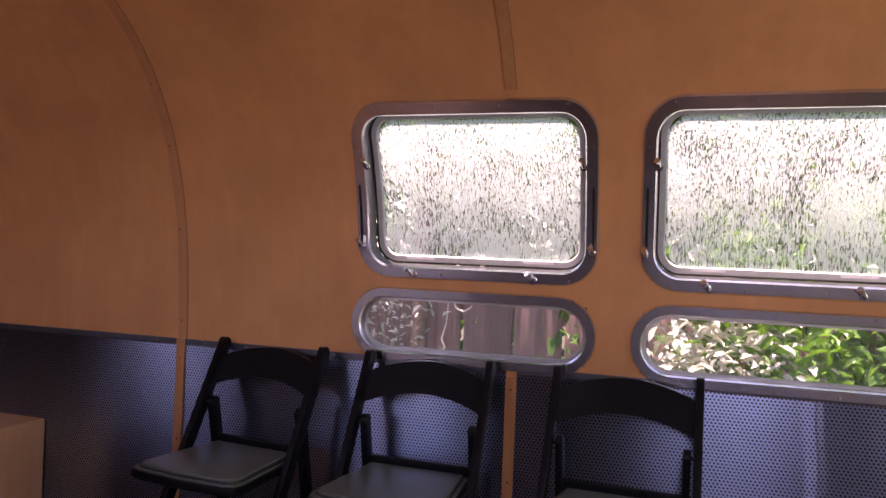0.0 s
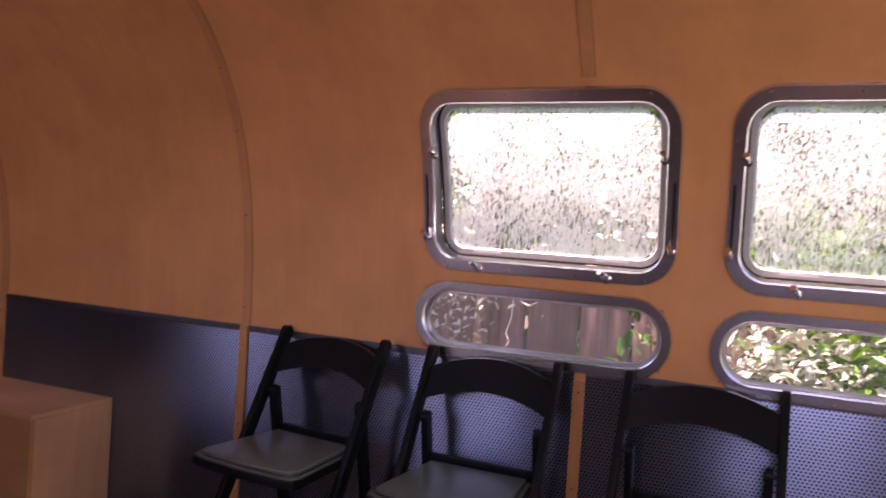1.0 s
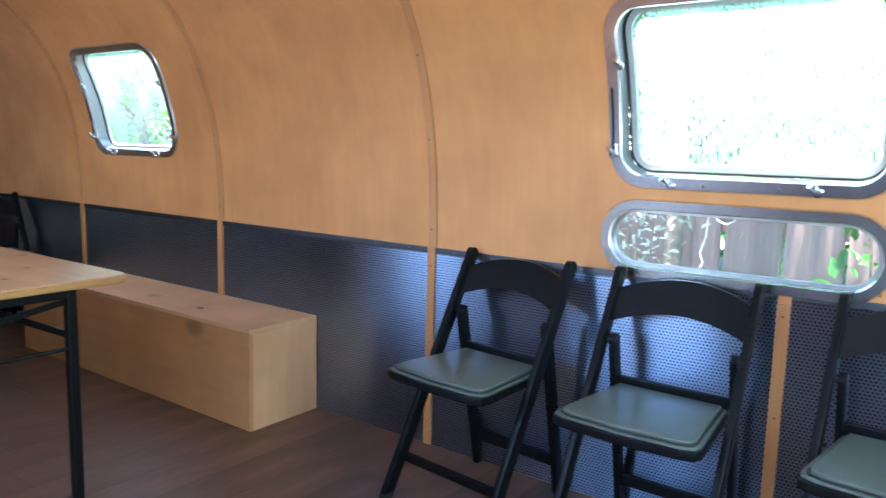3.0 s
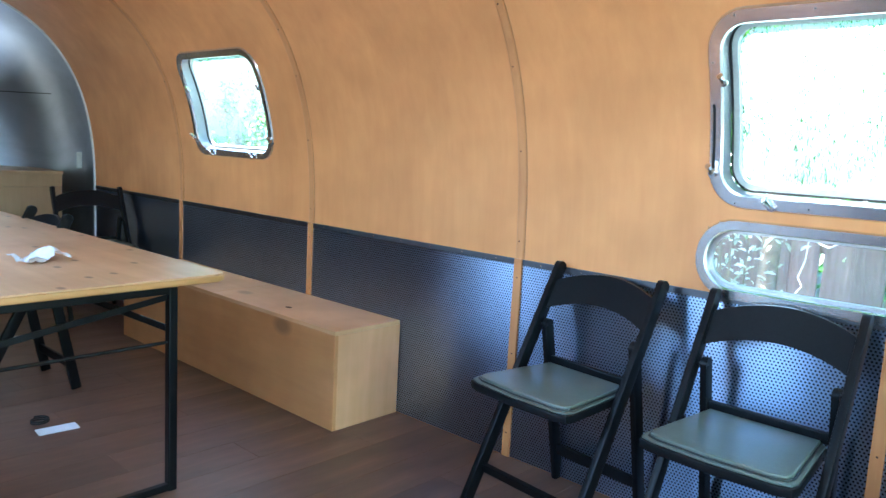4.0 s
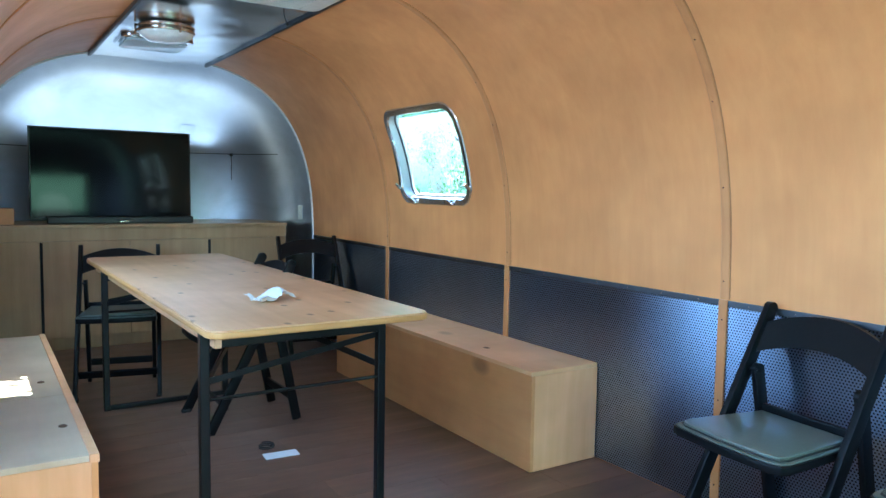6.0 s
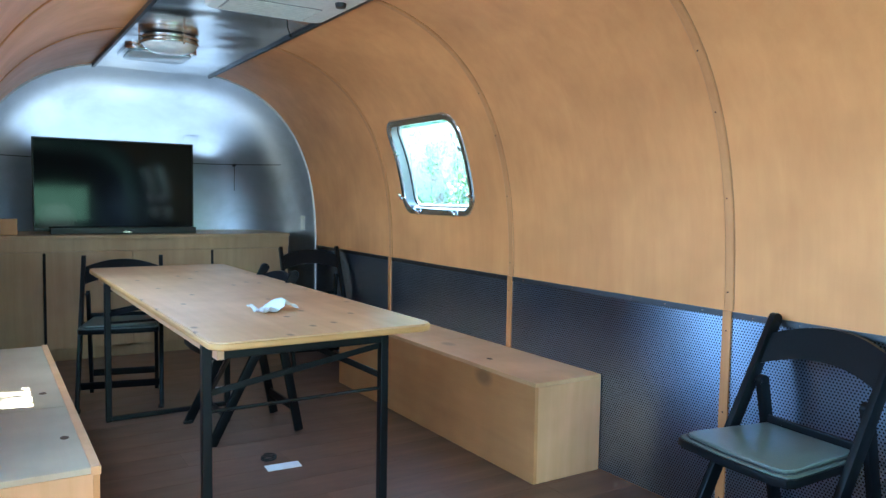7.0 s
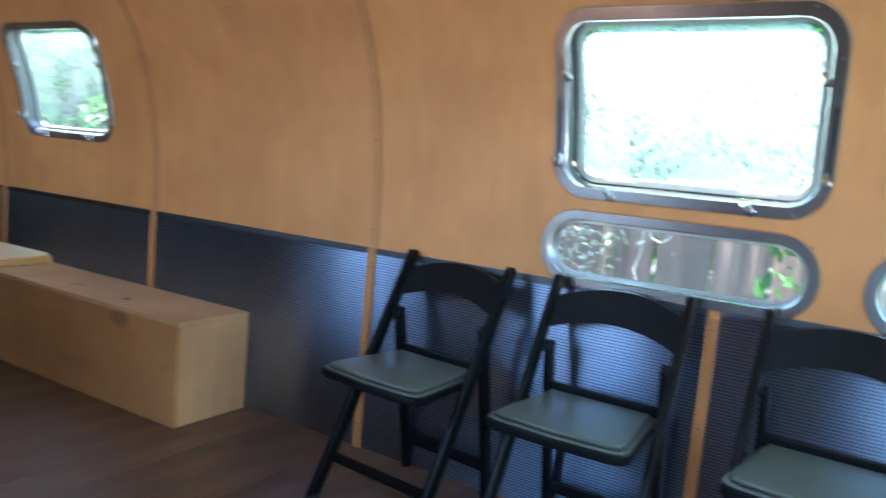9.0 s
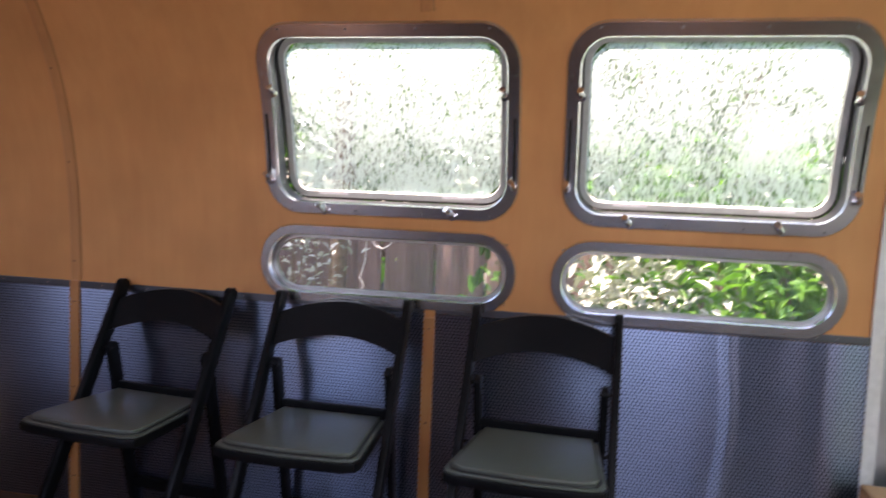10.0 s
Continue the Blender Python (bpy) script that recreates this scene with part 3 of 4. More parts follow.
# ---- windows ----
def ring_on_wall(side, hole, outer, inner, r_out, r_in, off_a, off_b, lift=0.0):
    """A frame round an opening that follows the shell. outer, inner: how far its edges lie outside the hole. lift: how far its foot swings out."""
    y0, y1, z0, z1 = hole
    bm = bmesh.new()
    a = dense(round_rect(y0 - outer, y1 + outer, z0 - outer, z1 + outer, r_out, 8), 0.04)
    yc, zc = (y0 + y1) / 2, (z0 + z1) / 2
    hy_o, hz_o = (y1 - y0) / 2 + outer, (z1 - z0) / 2 + outer
    hy_i, hz_i = (y1 - y0) / 2 + inner, (z1 - z0) / 2 + inner
    rows = []
    for (y, z) in a:
        # matching point on the inner outline: same corner construction
        cy = max(min(y, yc + hy_o - r_out), yc - hy_o + r_out)
        cz = max(min(z, zc + hz_o - r_out), zc - hz_o + r_out)
        dy, dz = (y - cy) / r_out, (z - cz) / r_out
        iy = yc + (cy - yc) / max(1e-6, hy_o - r_out) * (hy_i - r_in) + dy * r_in
        iz = zc + (cz - zc) / max(1e-6, hz_o - r_out) * (hz_i - r_in) + dz * r_in

        def sink(zz, off):
            return off - lift * (z1 - zz) / (z1 - z0)
        rows.append([bm.verts.new(on_wall(side, yy, zz, sink(zz, off))) for yy, zz, off in (
            (y, z, off_a), (y + (iy - y) * 0.12, z + (iz - z) * 0.12, off_b), (y + (iy - y) * 0.88, z + (iz - z) * 0.88, off_b), (iy, iz, off_a))])
    for p, q in zip(rows, rows[1:] + rows[:1]):
        for k in range(4):
            bm.faces.new((p[k], p[(k + 1) % 4], q[(k + 1) % 4], q[k]))
    return bm


def sleeve_on_wall(side, hole, grow, r, off_a, off_b):
    """The metal lining of an opening."""
    y0, y1, z0, z1 = hole
    bm = bmesh.new()
    rows = []
    for y, z in dense(round_rect(y0 - grow, y1 + grow, z0 - grow, z1 + grow, r, 8), 0.04):
        rows.append([bm.verts.new(on_wall(side, y, z, off)) for off in (off_a, off_b)])
    for p, q in zip(rows, rows[1:] + rows[:1]):
        bm.faces.new((p[0], p[1], q[1], q[0]))
    return bm


def sheet_on_wall(side, hole, grow, r, off, lift=0.0):
    y0, y1, z0, z1 = hole
    bm = bmesh.new()
    n = 10
    lines = []
    for j in range(n + 1):
        z = z0 - grow + (z1 - z0 + 2 * grow) * j / n
        edge = min(z - (z0 - grow), z1 + grow - z)
        cut = r - math.sqrt(max(0.0, r * r - (r - edge) ** 2)) if edge < r else 0.0
        cut = min(cut, r)
        lines.append([bm.verts.new(on_wall(side, y, z, off - lift * (z1 - z) / (z1 - z0))) for y in (y0 - grow + cut, (y0 + y1) / 2, y1 + grow - cut)])
    for a, b in zip(lines, lines[1:]):
        for k in range(2):
            bm.faces.new((a[k], a[k + 1], b[k + 1], b[k]))
    return bm


def latch(side, y, z, off, window, turn):
    """Chrome cam latch: a base plate and a stubby lever."""
    base = on_wall(side, y, z, off)
    n = side_normal(side, z)
    bm = rod([base, base + n * 0.012], 0.011, 10)
    rod([base + n * 0.008, base + n * 0.016 + Vector((0, turn * 0.016, 0.014)), base + n * 0.030 + Vector((0, turn * 0.030, 0.026))], [0.008, 0.0075, 0.010], 8, bm)
    part("latch", bm, BRIGHT, window, "bright chrome latch", smooth=40)


def awning_window(name, side, hole, glass, label, open_out, rim=0.0395, sash=-0.030):
    w = thing(name, label, "window", kind="structure")
    y0, y1, z0, z1 = hole
    part("window_frame", ring_on_wall(side, hole, rim, -0.004, 0.115, 0.075, 0.001, 0.009), CHROME, w, "polished riveted metal window frame", smooth=35)
    part("sleeve", sleeve_on_wall(side, hole, -0.004, 0.075, 0.001, -0.056), SLEEVE, w, smooth=40)
    part("sash", ring_on_wall(side, hole, -0.005, sash, 0.072, 0.050, -0.064, -0.050, open_out), PALE_SASH, w, "pale grey sash swung outwards", smooth=35)
    part("seal", ring_on_wall(side, hole, -0.004, -0.010, 0.074, 0.068, -0.048, -0.044, open_out), RUBBER, w, smooth=35)
    pane = part("pane", sheet_on_wall(side, hole, sash + 0.004, 0.050, -0.058, open_out), glass, w, "rain-streaked glass", smooth=60)
    pane.visible_shadow = False
    heads = []
    for y in [y0 + 0.05 + (y1 - y0 - 0.10) * k / 3 for k in range(4)]:
        for z in (z0 - 0.022, z1 + 0.022):
            heads.append((on_wall(side, y, z, 0.010), side_normal(side, z)))
    heads += [(on_wall(side, y, z1 - 0.10, 0.010), side_normal(side, z1 - 0.10)) for y in (y0 - 0.022, y1 + 0.022)]
    part("rivet", screw_heads(heads, 0.0042), SLEEVE, w)
    for y in (y0 - 0.022, y1 + 0.022):
        bm = bmesh.new()
        za, zb = z0 + 0.08, z0 + 0.27
        rows = [[bm.verts.new(on_wall(side, y + d, za + (zb - za) * k / 8, 0.0105)) for d in (-0.004, 0.004)] for k in range(9)]
        for a, b in zip(rows, rows[1:]):
            bm.faces.new((a[0], a[1], b[1], b[0]))
        part("arm_slot", bm, DARK_GAP, w)
        latch(side, y, z0 + 0.065, 0.010, w, 0.2)
        latch(side, y + (0.03 if y < y0 else -0.03), z0 + 0.33, 0.0, w, 0.2)
    for f in (0.22, 0.78):
        y = y0 + (y1 - y0) * f
        latch(side, y, z0 - 0.026, 0.010, w, 0.6)
        bm = bmesh.new()
        rows = [[bm.verts.new(on_wall(side, y - 0.05 + 0.1 * k / 4, z0 + 0.022 + d, -0.0485 - open_out * 0.955)) for d in (-0.004, 0.004)] for k in range(5)]
        for a, b in zip(rows, rows[1:]):
            bm.faces.new((a[0], a[1], b[1], b[0]))
        part("pull", bm, WHITE_TRIM, w, "pale pull tab")
    return w


def oval_window(name, hole, label):
    w = thing(name, label, "window", kind="structure")
    y0, y1, z0, z1 = hole
    part("window_frame", ring_on_wall(1, hole, 0.031, -0.004, 0.122, 0.088, 0.003, 0.011), CHROME, w, "polished riveted oval frame", smooth=35)
    part("sleeve", sleeve_on_wall(1, hole, -0.004, 0.088, 0.003, -0.045), SASH, w, smooth=40)
    part("seal", ring_on_wall(1, hole, -0.003, -0.016, 0.088, 0.075, -0.030, -0.020), SASH, w, smooth=35)
    pane = part("pane", sheet_on_wall(1, hole, -0.014, 0.080, -0.028), HAZY, w, "slightly hazy glass", smooth=60)
    pane.visible_shadow = False
    heads = [(on_wall(1, y0 + (y1 - y0) * (k + 0.5) / 9, z, 0.013), side_normal(1, z)) for k in range(9) for z in (z0 - 0.019, z1 + 0.019)]
    part("screw", screw_heads(heads, 0.004), BRIGHT, w)
    return w


awning_window("window_1", 1, BIG[0], STREAKED, "metal-framed awning window with rain-streaked glass, ajar", 0.022)
awning_window("window_2", 1, BIG[1], STREAKED, "metal-framed awning window with rain-streaked glass, ajar", 0.018)
oval_window("window_3", OVAL[0], "long oval window with a polished riveted frame")
oval_window("window_4", OVAL[1], "long oval window with a polished riveted frame")
awning_window("window_5", 1, SMALL[0], DUSTY, "metal-framed side window with dusty glass", 0.012, 0.036, -0.018)
for k, hole in enumerate(LEFT_BIG):
    w = thing("window_%d" % (6 + k), "metal-framed window in the entrance side", "window", kind="structure")
    part("window_frame", ring_on_wall(-1, hole, 0.043, -0.004, 0.115, 0.075, 0.001, 0.009), CHROME, w, smooth=35)

# ---- floor: planks laid across the trailer, with joints ----
def floor_half(y):
    """Half the floor's width: full along the sides, rounded at both ends."""
    u = max(0.0, Y0 - y, y - Y1) / 0.95
    return (HALF + 0.04) * max(0.0, 1 - u ** 2.5) ** 0.4 if u < 1 else 0.0


edge_ys = [Y0 - 0.95 + 0.95 * k / 14 for k in range(1, 15)] + [Y1 + 0.95 * k / 14 for k in range(14)]
floor = tagged(finish("floor", slab([(floor_half(y), y) for y in edge_ys] + [(-floor_half(y), y) for y in reversed(edge_ys)], -0.06, -0.003), JOINT), "dark brown wood plank floor", "floor", kind="structure")


# ---- furniture ----
def folding_chair():
    """A resin folding chair; its back stands over the origin, it faces +x."""
    chair = thing("folding_chair", "black resin folding chair with grey-green vinyl seat pad", "chair", group="folding chairs")
    half = 0.209
    top = {}
    for s in (-1, 1):
        a, b = Vector((0.005, s * half, 0.795)), Vector((0.415, s * (half + 0.004), 0.0))
        bm = bar(b, a, 0.024, 0.046, 0.007)
        rod([a - Vector((0.0, 0.011 * 1, 0)) , a + Vector((0.0, 0.011, 0))], 0.0225, 14, bm)
        part("front_leg", bm, BLACK_RESIN, chair, smooth=40)
        bm = bar((-0.035, s * (half - 0.030), 0.0), (0.085, s * (half - 0.028), 0.60), 0.022, 0.044, 0.006)
        rod([(0.085, s * (half - 0.028) - 0.010, 0.60), (0.085, s * (half - 0.028) + 0.010, 0.60)], 0.0215, 14, bm)
        part("back_leg", bm, BLACK_RESIN, chair, smooth=40)
        part("pivot", rod([(0.100, s * (half - 0.040), 0.602), (0.100, s * (half + 0.013), 0.602)], 0.005, 8), BLACK_STEEL, chair)
        part("pivot", rod([(0.175, s * (half - 0.02), 0.452), (0.175, s * (half + 0.013), 0.452)], 0.005, 8), BLACK_STEEL, chair)
        part("foot", box(0.393, 0.437, s * half - 0.014, s * half + 0.014, 0.0, 0.016, 0.004), RUBBER, chair)
    # arched back slat, bowed backwards
    bm = bmesh.new()
    cols = []
    n = 18
    for k in range(n + 1):
        f = -1 + 2 * k / n
        y = f * (half - 0.008)
        bow = -0.020 * (1 - f * f)
        hi = 0.752 + 0.042 * (1 - f * f)
        lo = 0.655 + 0.040 * (1 - f * f)
        cols.append([bm.verts.new((0.005 + (0.795 - z) * 0.497 + bow + d, y, z)) for z, d in ((lo, -0.007), (lo, 0.007), (hi, 0.007), (hi, -0.007))])
    for p, q in zip(cols, cols[1:]):
        for k in range(4):
            bm.faces.new((p[k], p[(k + 1) % 4], q[(k + 1) % 4], q[k]))
    bm.faces.new(cols[0])
    bm.faces.new(cols[-1])
    bmesh.ops.bevel(bm, geom=[e for e in bm.edges if len(e.link_faces) == 2 and e.calc_face_angle(0) > 1.0], offset=0.003, segments=2, affect="EDGES")
    part("backrest", bm, BLACK_RESIN, chair, smooth=40)
    # seat frame, pad
    rim = [(0.085, -0.174), (0.40, -0.206), (0.428, -0.198), (0.442, -0.165), (0.452, 0.0), (0.442, 0.165), (0.428, 0.198), (0.40, 0.206), (0.085, 0.174)]
    part("seat_frame", slab(rim, 0.426, 0.452, 0.006), BLACK_RESIN, chair, smooth=40)
    part("seat_border", slab([(0.10 + (x - 0.10) * 0.985, y * 0.975) for x, y in rim], 0.4522, 0.4575, 0.0025), VINYL, chair, "grey-green seat border", smooth=40)
    pad = [(0.112 + (x - 0.112) * 0.935, y * 0.89) for x, y in rim]
    seat = part("seat_pad", slab(pad, 0.4578, 0.470, 0.006, 3), VINYL, chair, "grey-green vinyl seat pad", smooth=50)
    loop = [(x, y, 0.4595) for x, y in dense([(0.112 + (x - 0.112) * 0.945, y * 0.905) for x, y in rim], 0.03)]
    part("piping", rod(loop + loop[:1], 0.0035, 6, caps=False), PIPING, seat, smooth=60)
    part("rear_crossbar", bar((0.060, -half + 0.02, 0.470), (0.060, half - 0.02, 0.470), 0.034, 0.016, 0.004, Vector((0, 0, 1))), BLACK_RESIN, chair)
    part("front_stretcher", bar((0.335, -half, 0.125), (0.335, half, 0.125), 0.042, 0.016, 0.005, Vector((0.45, 0, 0.9))), BLACK_RESIN, chair)
    part("rear_stretcher", bar((-0.012, -half + 0.02, 0.120), (-0.012, half - 0.02, 0.120), 0.040, 0.016, 0.005, Vector((0, 0, 1))), BLACK_RESIN, chair)
    return chair


chair = folding_chair()
chair.matrix_world = pose(1.156, 1.406, 0, 0, 0, 174.0)
CHAIRS = [(1.156, 0.829, 0, 179.0, "black resin folding chair with grey-green pad against the steel wainscot"),
          (1.158, 0.200, 0, 178.0, "black resin folding chair with grey-green pad beneath the oval windows"),
          (-0.368, 4.815, 0, -102.0, "black resin folding chair pushed under the far end of the table"),
          (0.226, 3.790, 0, 181.0, "black resin folding chair tucked under the long side of the table"),
          (0.96, 5.22, 0, -96.0, "black resin folding chair standing in the corner by the cabinet")]
for x, y, z, turn, label in CHAIRS:
    tagged(copy_thing(chair, pose(x, y, z, 0, 0, turn)), label)
tagged(chair, "black resin folding chair with grey-green pad beside the bench")


def folding_table():
    """A plywood banquet table on black folding steel legs."""
    x0, x1, y0, y1, top = -0.530, 0.230, 2.245, 4.70, 0.757
    t = thing("folding_table", "long plywood folding table on black steel legs", "table", pose((x0 + x1) / 2, (y0 + y1) / 2, 0))
    inv = t.matrix_world.inverted()

    def add(name, bm, mat, label="", smooth=None, parent=None):
        bmesh.ops.transform(bm, matrix=inv, verts=bm.verts[:])
        return part(name, bm, mat, parent or t, label, smooth)

    out = round_rect(x0, x1, y0, y1, 0.055, 8)
    add("tabletop", slab(round_rect(x0 + 0.004, x1 - 0.004, y0 + 0.004, y1 - 0.004, 0.052, 8), top - 0.006, top, 0.003), TABLE_WOOD, "knotty varnished plywood top", 40)
    add("edge_band", slab(out, top - 0.026, top - 0.0055, 0.006, 3), TABLE_EDGE, "rounded yellow-brown edge", 40)
    for x in (x0 + 0.040,):
        add("apron", box(x, x + 0.022, y0 + 0.09, y1 - 0.09, top - 0.070, top - 0.026, 0.002), TABLE_WOOD)
    under = top - 0.030
    for y, way in ((2.40, 1), (4.22, -1)):
        legs = (-0.505, 0.108)
        for x in legs:
            add("leg", bar((x, y, 0.0), (x, y, under), 0.030, 0.030, 0.004), BLACK_STEEL)
        add("foot_bar", box(legs[0], legs[1], y - 0.012, y + 0.012, 0.002, 0.026, 0.003), BLACK_STEEL)
        add("top_bar", box(legs[0], legs[1], y - 0.014, y + 0.014, under - 0.05, under - 0.006, 0.003), BLACK_STEEL)
        add("cross_rod", rod([(legs[0], y, 0.515), (legs[1], y, 0.515)], 0.006, 8), BLACK_STEEL)
        xm = (legs[0] + legs[1]) / 2
        for x in legs:
            add("brace", bar((x, y, 0.555), (xm, y + way * 0.50, under - 0.02), 0.022, 0.005, 0.001, Vector((0, 0, 1))), BLACK_STEEL)
        add("brace", bar((legs[0], y + 0.004, 0.57), (legs[1], y + 0.004, under - 0.06), 0.02, 0.005, 0.001, Vector((0, 0, 1))), BLACK_STEEL)
        add("brace_hinge", box(xm - 0.05, xm + 0.05, y + way * 0.48 - 0.02, y + way * 0.48 + 0.02, under - 0.035, under + 0.004, 0.002), BLACK_STEEL)
    t.matrix_world = pose((x0 + x1) / 2 - 0.02, (y0 + y1) / 2, 0, 0, 0, 0.95)
    return t


folding_table()


def bench(name, x0, x1, y0, y1, z, wall_side, label, lids, holes, lid_wood):
    """A plywood storage bench built against the wall."""
    b = thing(name, label, "bench")
    tk = 0.018
    xf = x0 if wall_side > 0 else x1
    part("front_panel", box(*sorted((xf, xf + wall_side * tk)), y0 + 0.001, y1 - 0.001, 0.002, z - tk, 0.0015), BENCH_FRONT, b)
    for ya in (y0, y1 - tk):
        part("end_panel", box(*sorted((xf + wall_side * tk, x1 if wall_side > 0 else x0)), ya, ya + tk, 0.002, z - tk, 0.0015), BENCH_END, b, "plywood end with brighter light put into its tone")
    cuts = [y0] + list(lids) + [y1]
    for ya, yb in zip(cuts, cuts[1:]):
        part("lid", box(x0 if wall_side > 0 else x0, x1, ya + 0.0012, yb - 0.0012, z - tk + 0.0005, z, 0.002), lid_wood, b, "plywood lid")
    for x, y in holes:
        bm = lathe([(0.0, 0.0010), (0.009, 0.0010), (0.012, 0.0004), (0.013, 0.0002)], 16, (x, y, z))
        for v in bm.verts:
            v.co.y = y + (v.co.y - y) * 1.5
        part("finger_hole", bm, FINGER, b, "dark finger hole")
    return b


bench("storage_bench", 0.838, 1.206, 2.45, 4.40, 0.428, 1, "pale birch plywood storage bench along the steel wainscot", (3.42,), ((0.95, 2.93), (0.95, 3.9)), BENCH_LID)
lb = bench("storage_bench", -1.206, -0.815, 2.325, 4.215, 0.424, -1, "pale birch plywood storage bench, window glare painted into its sunlit lids", (3.02,), ((-0.875, 2.64), (-0.895, 3.24)), LID_WOOD)
part("lid_rim", box(-0.838, -0.812, 2.318, 4.222, 0.404, 0.429, 0.003), BENCH_END, lb, "raised plywood rim")
fb = bench("storage_bench", 0.62, 1.12, -1.16, -0.665, 0.405, 1, "plywood storage box at the front end", (), (), BENCH_WOOD)


# ---- media cabinet at the rear ----
def cap_half(y, z=0.5):
    """Half width of the metal end at that length."""
    u = max(0.0, min(0.999, (y - Y1) / 0.95))
    return HALF * (1 - u ** 2.5) ** 0.4


def media_cabinet():
    c = thing("media_cabinet", "low plywood cabinet with flat doors and dark pulls", "cabinet")
    yf, top = 5.80, 0.885
    right, left = 1.02, -1.10
    back = [(min(right, cap_half(y) - 0.012), y) for y in (yf, 6.0, 6.2, 6.35, 6.45, 6.52)]
    outline = back + [(max(left, -cap_half(y) + 0.012), y) for y in (6.52, 6.45, 6.35, 6.2, 6.0, yf)]
    part("countertop", slab([(x, y if y > yf else yf - 0.022) for x, y in outline], top - 0.024, top, 0.003), CABINET_WOOD, c)
    part("body", slab([(x - 0.01 * (1 if x > 0 else -1), y + (0.012 if y == yf else 0)) for x, y in outline], 0.09, top - 0.0245), CABINET_WOOD, c)
    part("plinth", box(left + 0.02, right - 0.02, yf + 0.06, yf + 0.2, 0.002, 0.0895), CABINET_WOOD, c)
    part("top_rail", box(left, right - 0.002, yf - 0.004, yf + 0.0115, 0.775, top - 0.025, 0.001), CABINET_WOOD, c)
    xs = [left, -0.715, -0.155, 0.41, right - 0.002]
    for k, (a, b) in enumerate(zip(xs, xs[1:])):
        door = part("door", box(a + 0.004, b - 0.004, yf - 0.006, yf + 0.0115, 0.10, 0.772, 0.002), CABINET_WOOD, c)
        if k in (0, 2):
            part("pull", box(b - 0.009, b + 0.009, yf - 0.016, yf - 0.0062, 0.13, 0.765, 0.002), DARK_GAP, door, "long dark pull strip")
    return c


media_cabinet()


def television():
    t = thing("television", "large flat television with a dark screen", "television")
    x0, x1, y = -0.765, 0.325, 6.0
    z0, z1 = 0.905, 1.565
    part("casing", box(x0, x1, y, y + 0.045, z0, z1, 0.004), TV_PLASTIC, t)
    part("screen", box(x0 + 0.010, x1 - 0.010, y - 0.002, y + 0.0035, z0 + 0.022, z1 - 0.010, 0.001), SCREEN, t, "glossy dark screen")
    part("logo_mark", box((x0 + x1) / 2 - 0.03, (x0 + x1) / 2 + 0.03, y - 0.003, y - 0.0004, z0 + 0.004, z0 + 0.011), NICKEL, t)
    for x in (x0 + 0.2, x1 - 0.2):
        part("stand_foot", box(x - 0.012, x + 0.012, y - 0.06, y + 0.14, 0.887, 0.904, 0.003), TV_PLASTIC, t)
    return t


television()
sb = thing("soundbar", "long black soundbar on the cabinet", "soundbar")
part("body", box(-0.665, 0.32, 5.90, 5.972, 0.8865, 0.935, 0.008, 3), TV_PLASTIC, sb)
part("badge", box(-0.20, -0.14, 5.897, 5.8995, 0.895, 0.905), NICKEL, sb)
bx = thing("wooden_box", "small pale wooden box on the cabinet", "box")
part("body", box(-0.965, -0.865, 5.86, 5.98, 0.8865, 0.995, 0.003), BENCH_WOOD, bx)
part("slot", box(-0.95, -0.88, 5.875, 5.965, 0.9952, 0.9965), DARK_GAP, bx)
bx2 = thing("black_box", "small black box on the cabinet", "box")
part("body", box(-1.03, -0.975, 5.88, 6.05, 0.8865, 1.0, 0.004), TV_PLASTIC, bx2)


def wall_plate(x, z, y, rocker):
    p = thing("light_switch" if rocker else "power_outlet", "white wall plate on the metal end", "switch")
    at = look((x, y, z), (x - 0.9, y - 0.7, z))
    plate = box(-0.020, 0.020, -0.058, 0.058, 0, 0.006, 0.002)
    for nm, bm, mat in (("plate", plate, WHITE_PLASTIC), ("rocker", box(-0.009, 0.009, -0.022, 0.022, 0.0065, 0.011, 0.002), WHITE_PLASTIC)):
        bmesh.ops.transform(bm, matrix=at @ Matrix.Scale(-1, 4, (0, 0, 1)), verts=bm.verts[:])
        part(nm, bm, mat, p)
    return p


wall_plate(1.165, 0.965, 5.86, True)
wall_plate(1.165, 0.68, 5.86, False)
hook = thing("cable_stub", "dark cable stub poking out of the metal end", "cable")
part("plug", rod([(0.70, 6.215, 1.425), (0.70, 6.19, 1.425)], 0.012, 10), RUBBER, hook)
part("cable", rod([(0.70, 6.20, 1.42), (0.697, 6.185, 1.36), (0.700, 6.20, 1.28), (0.705, 6.215, 1.22)], 0.003, 6), RUBBER, hook)


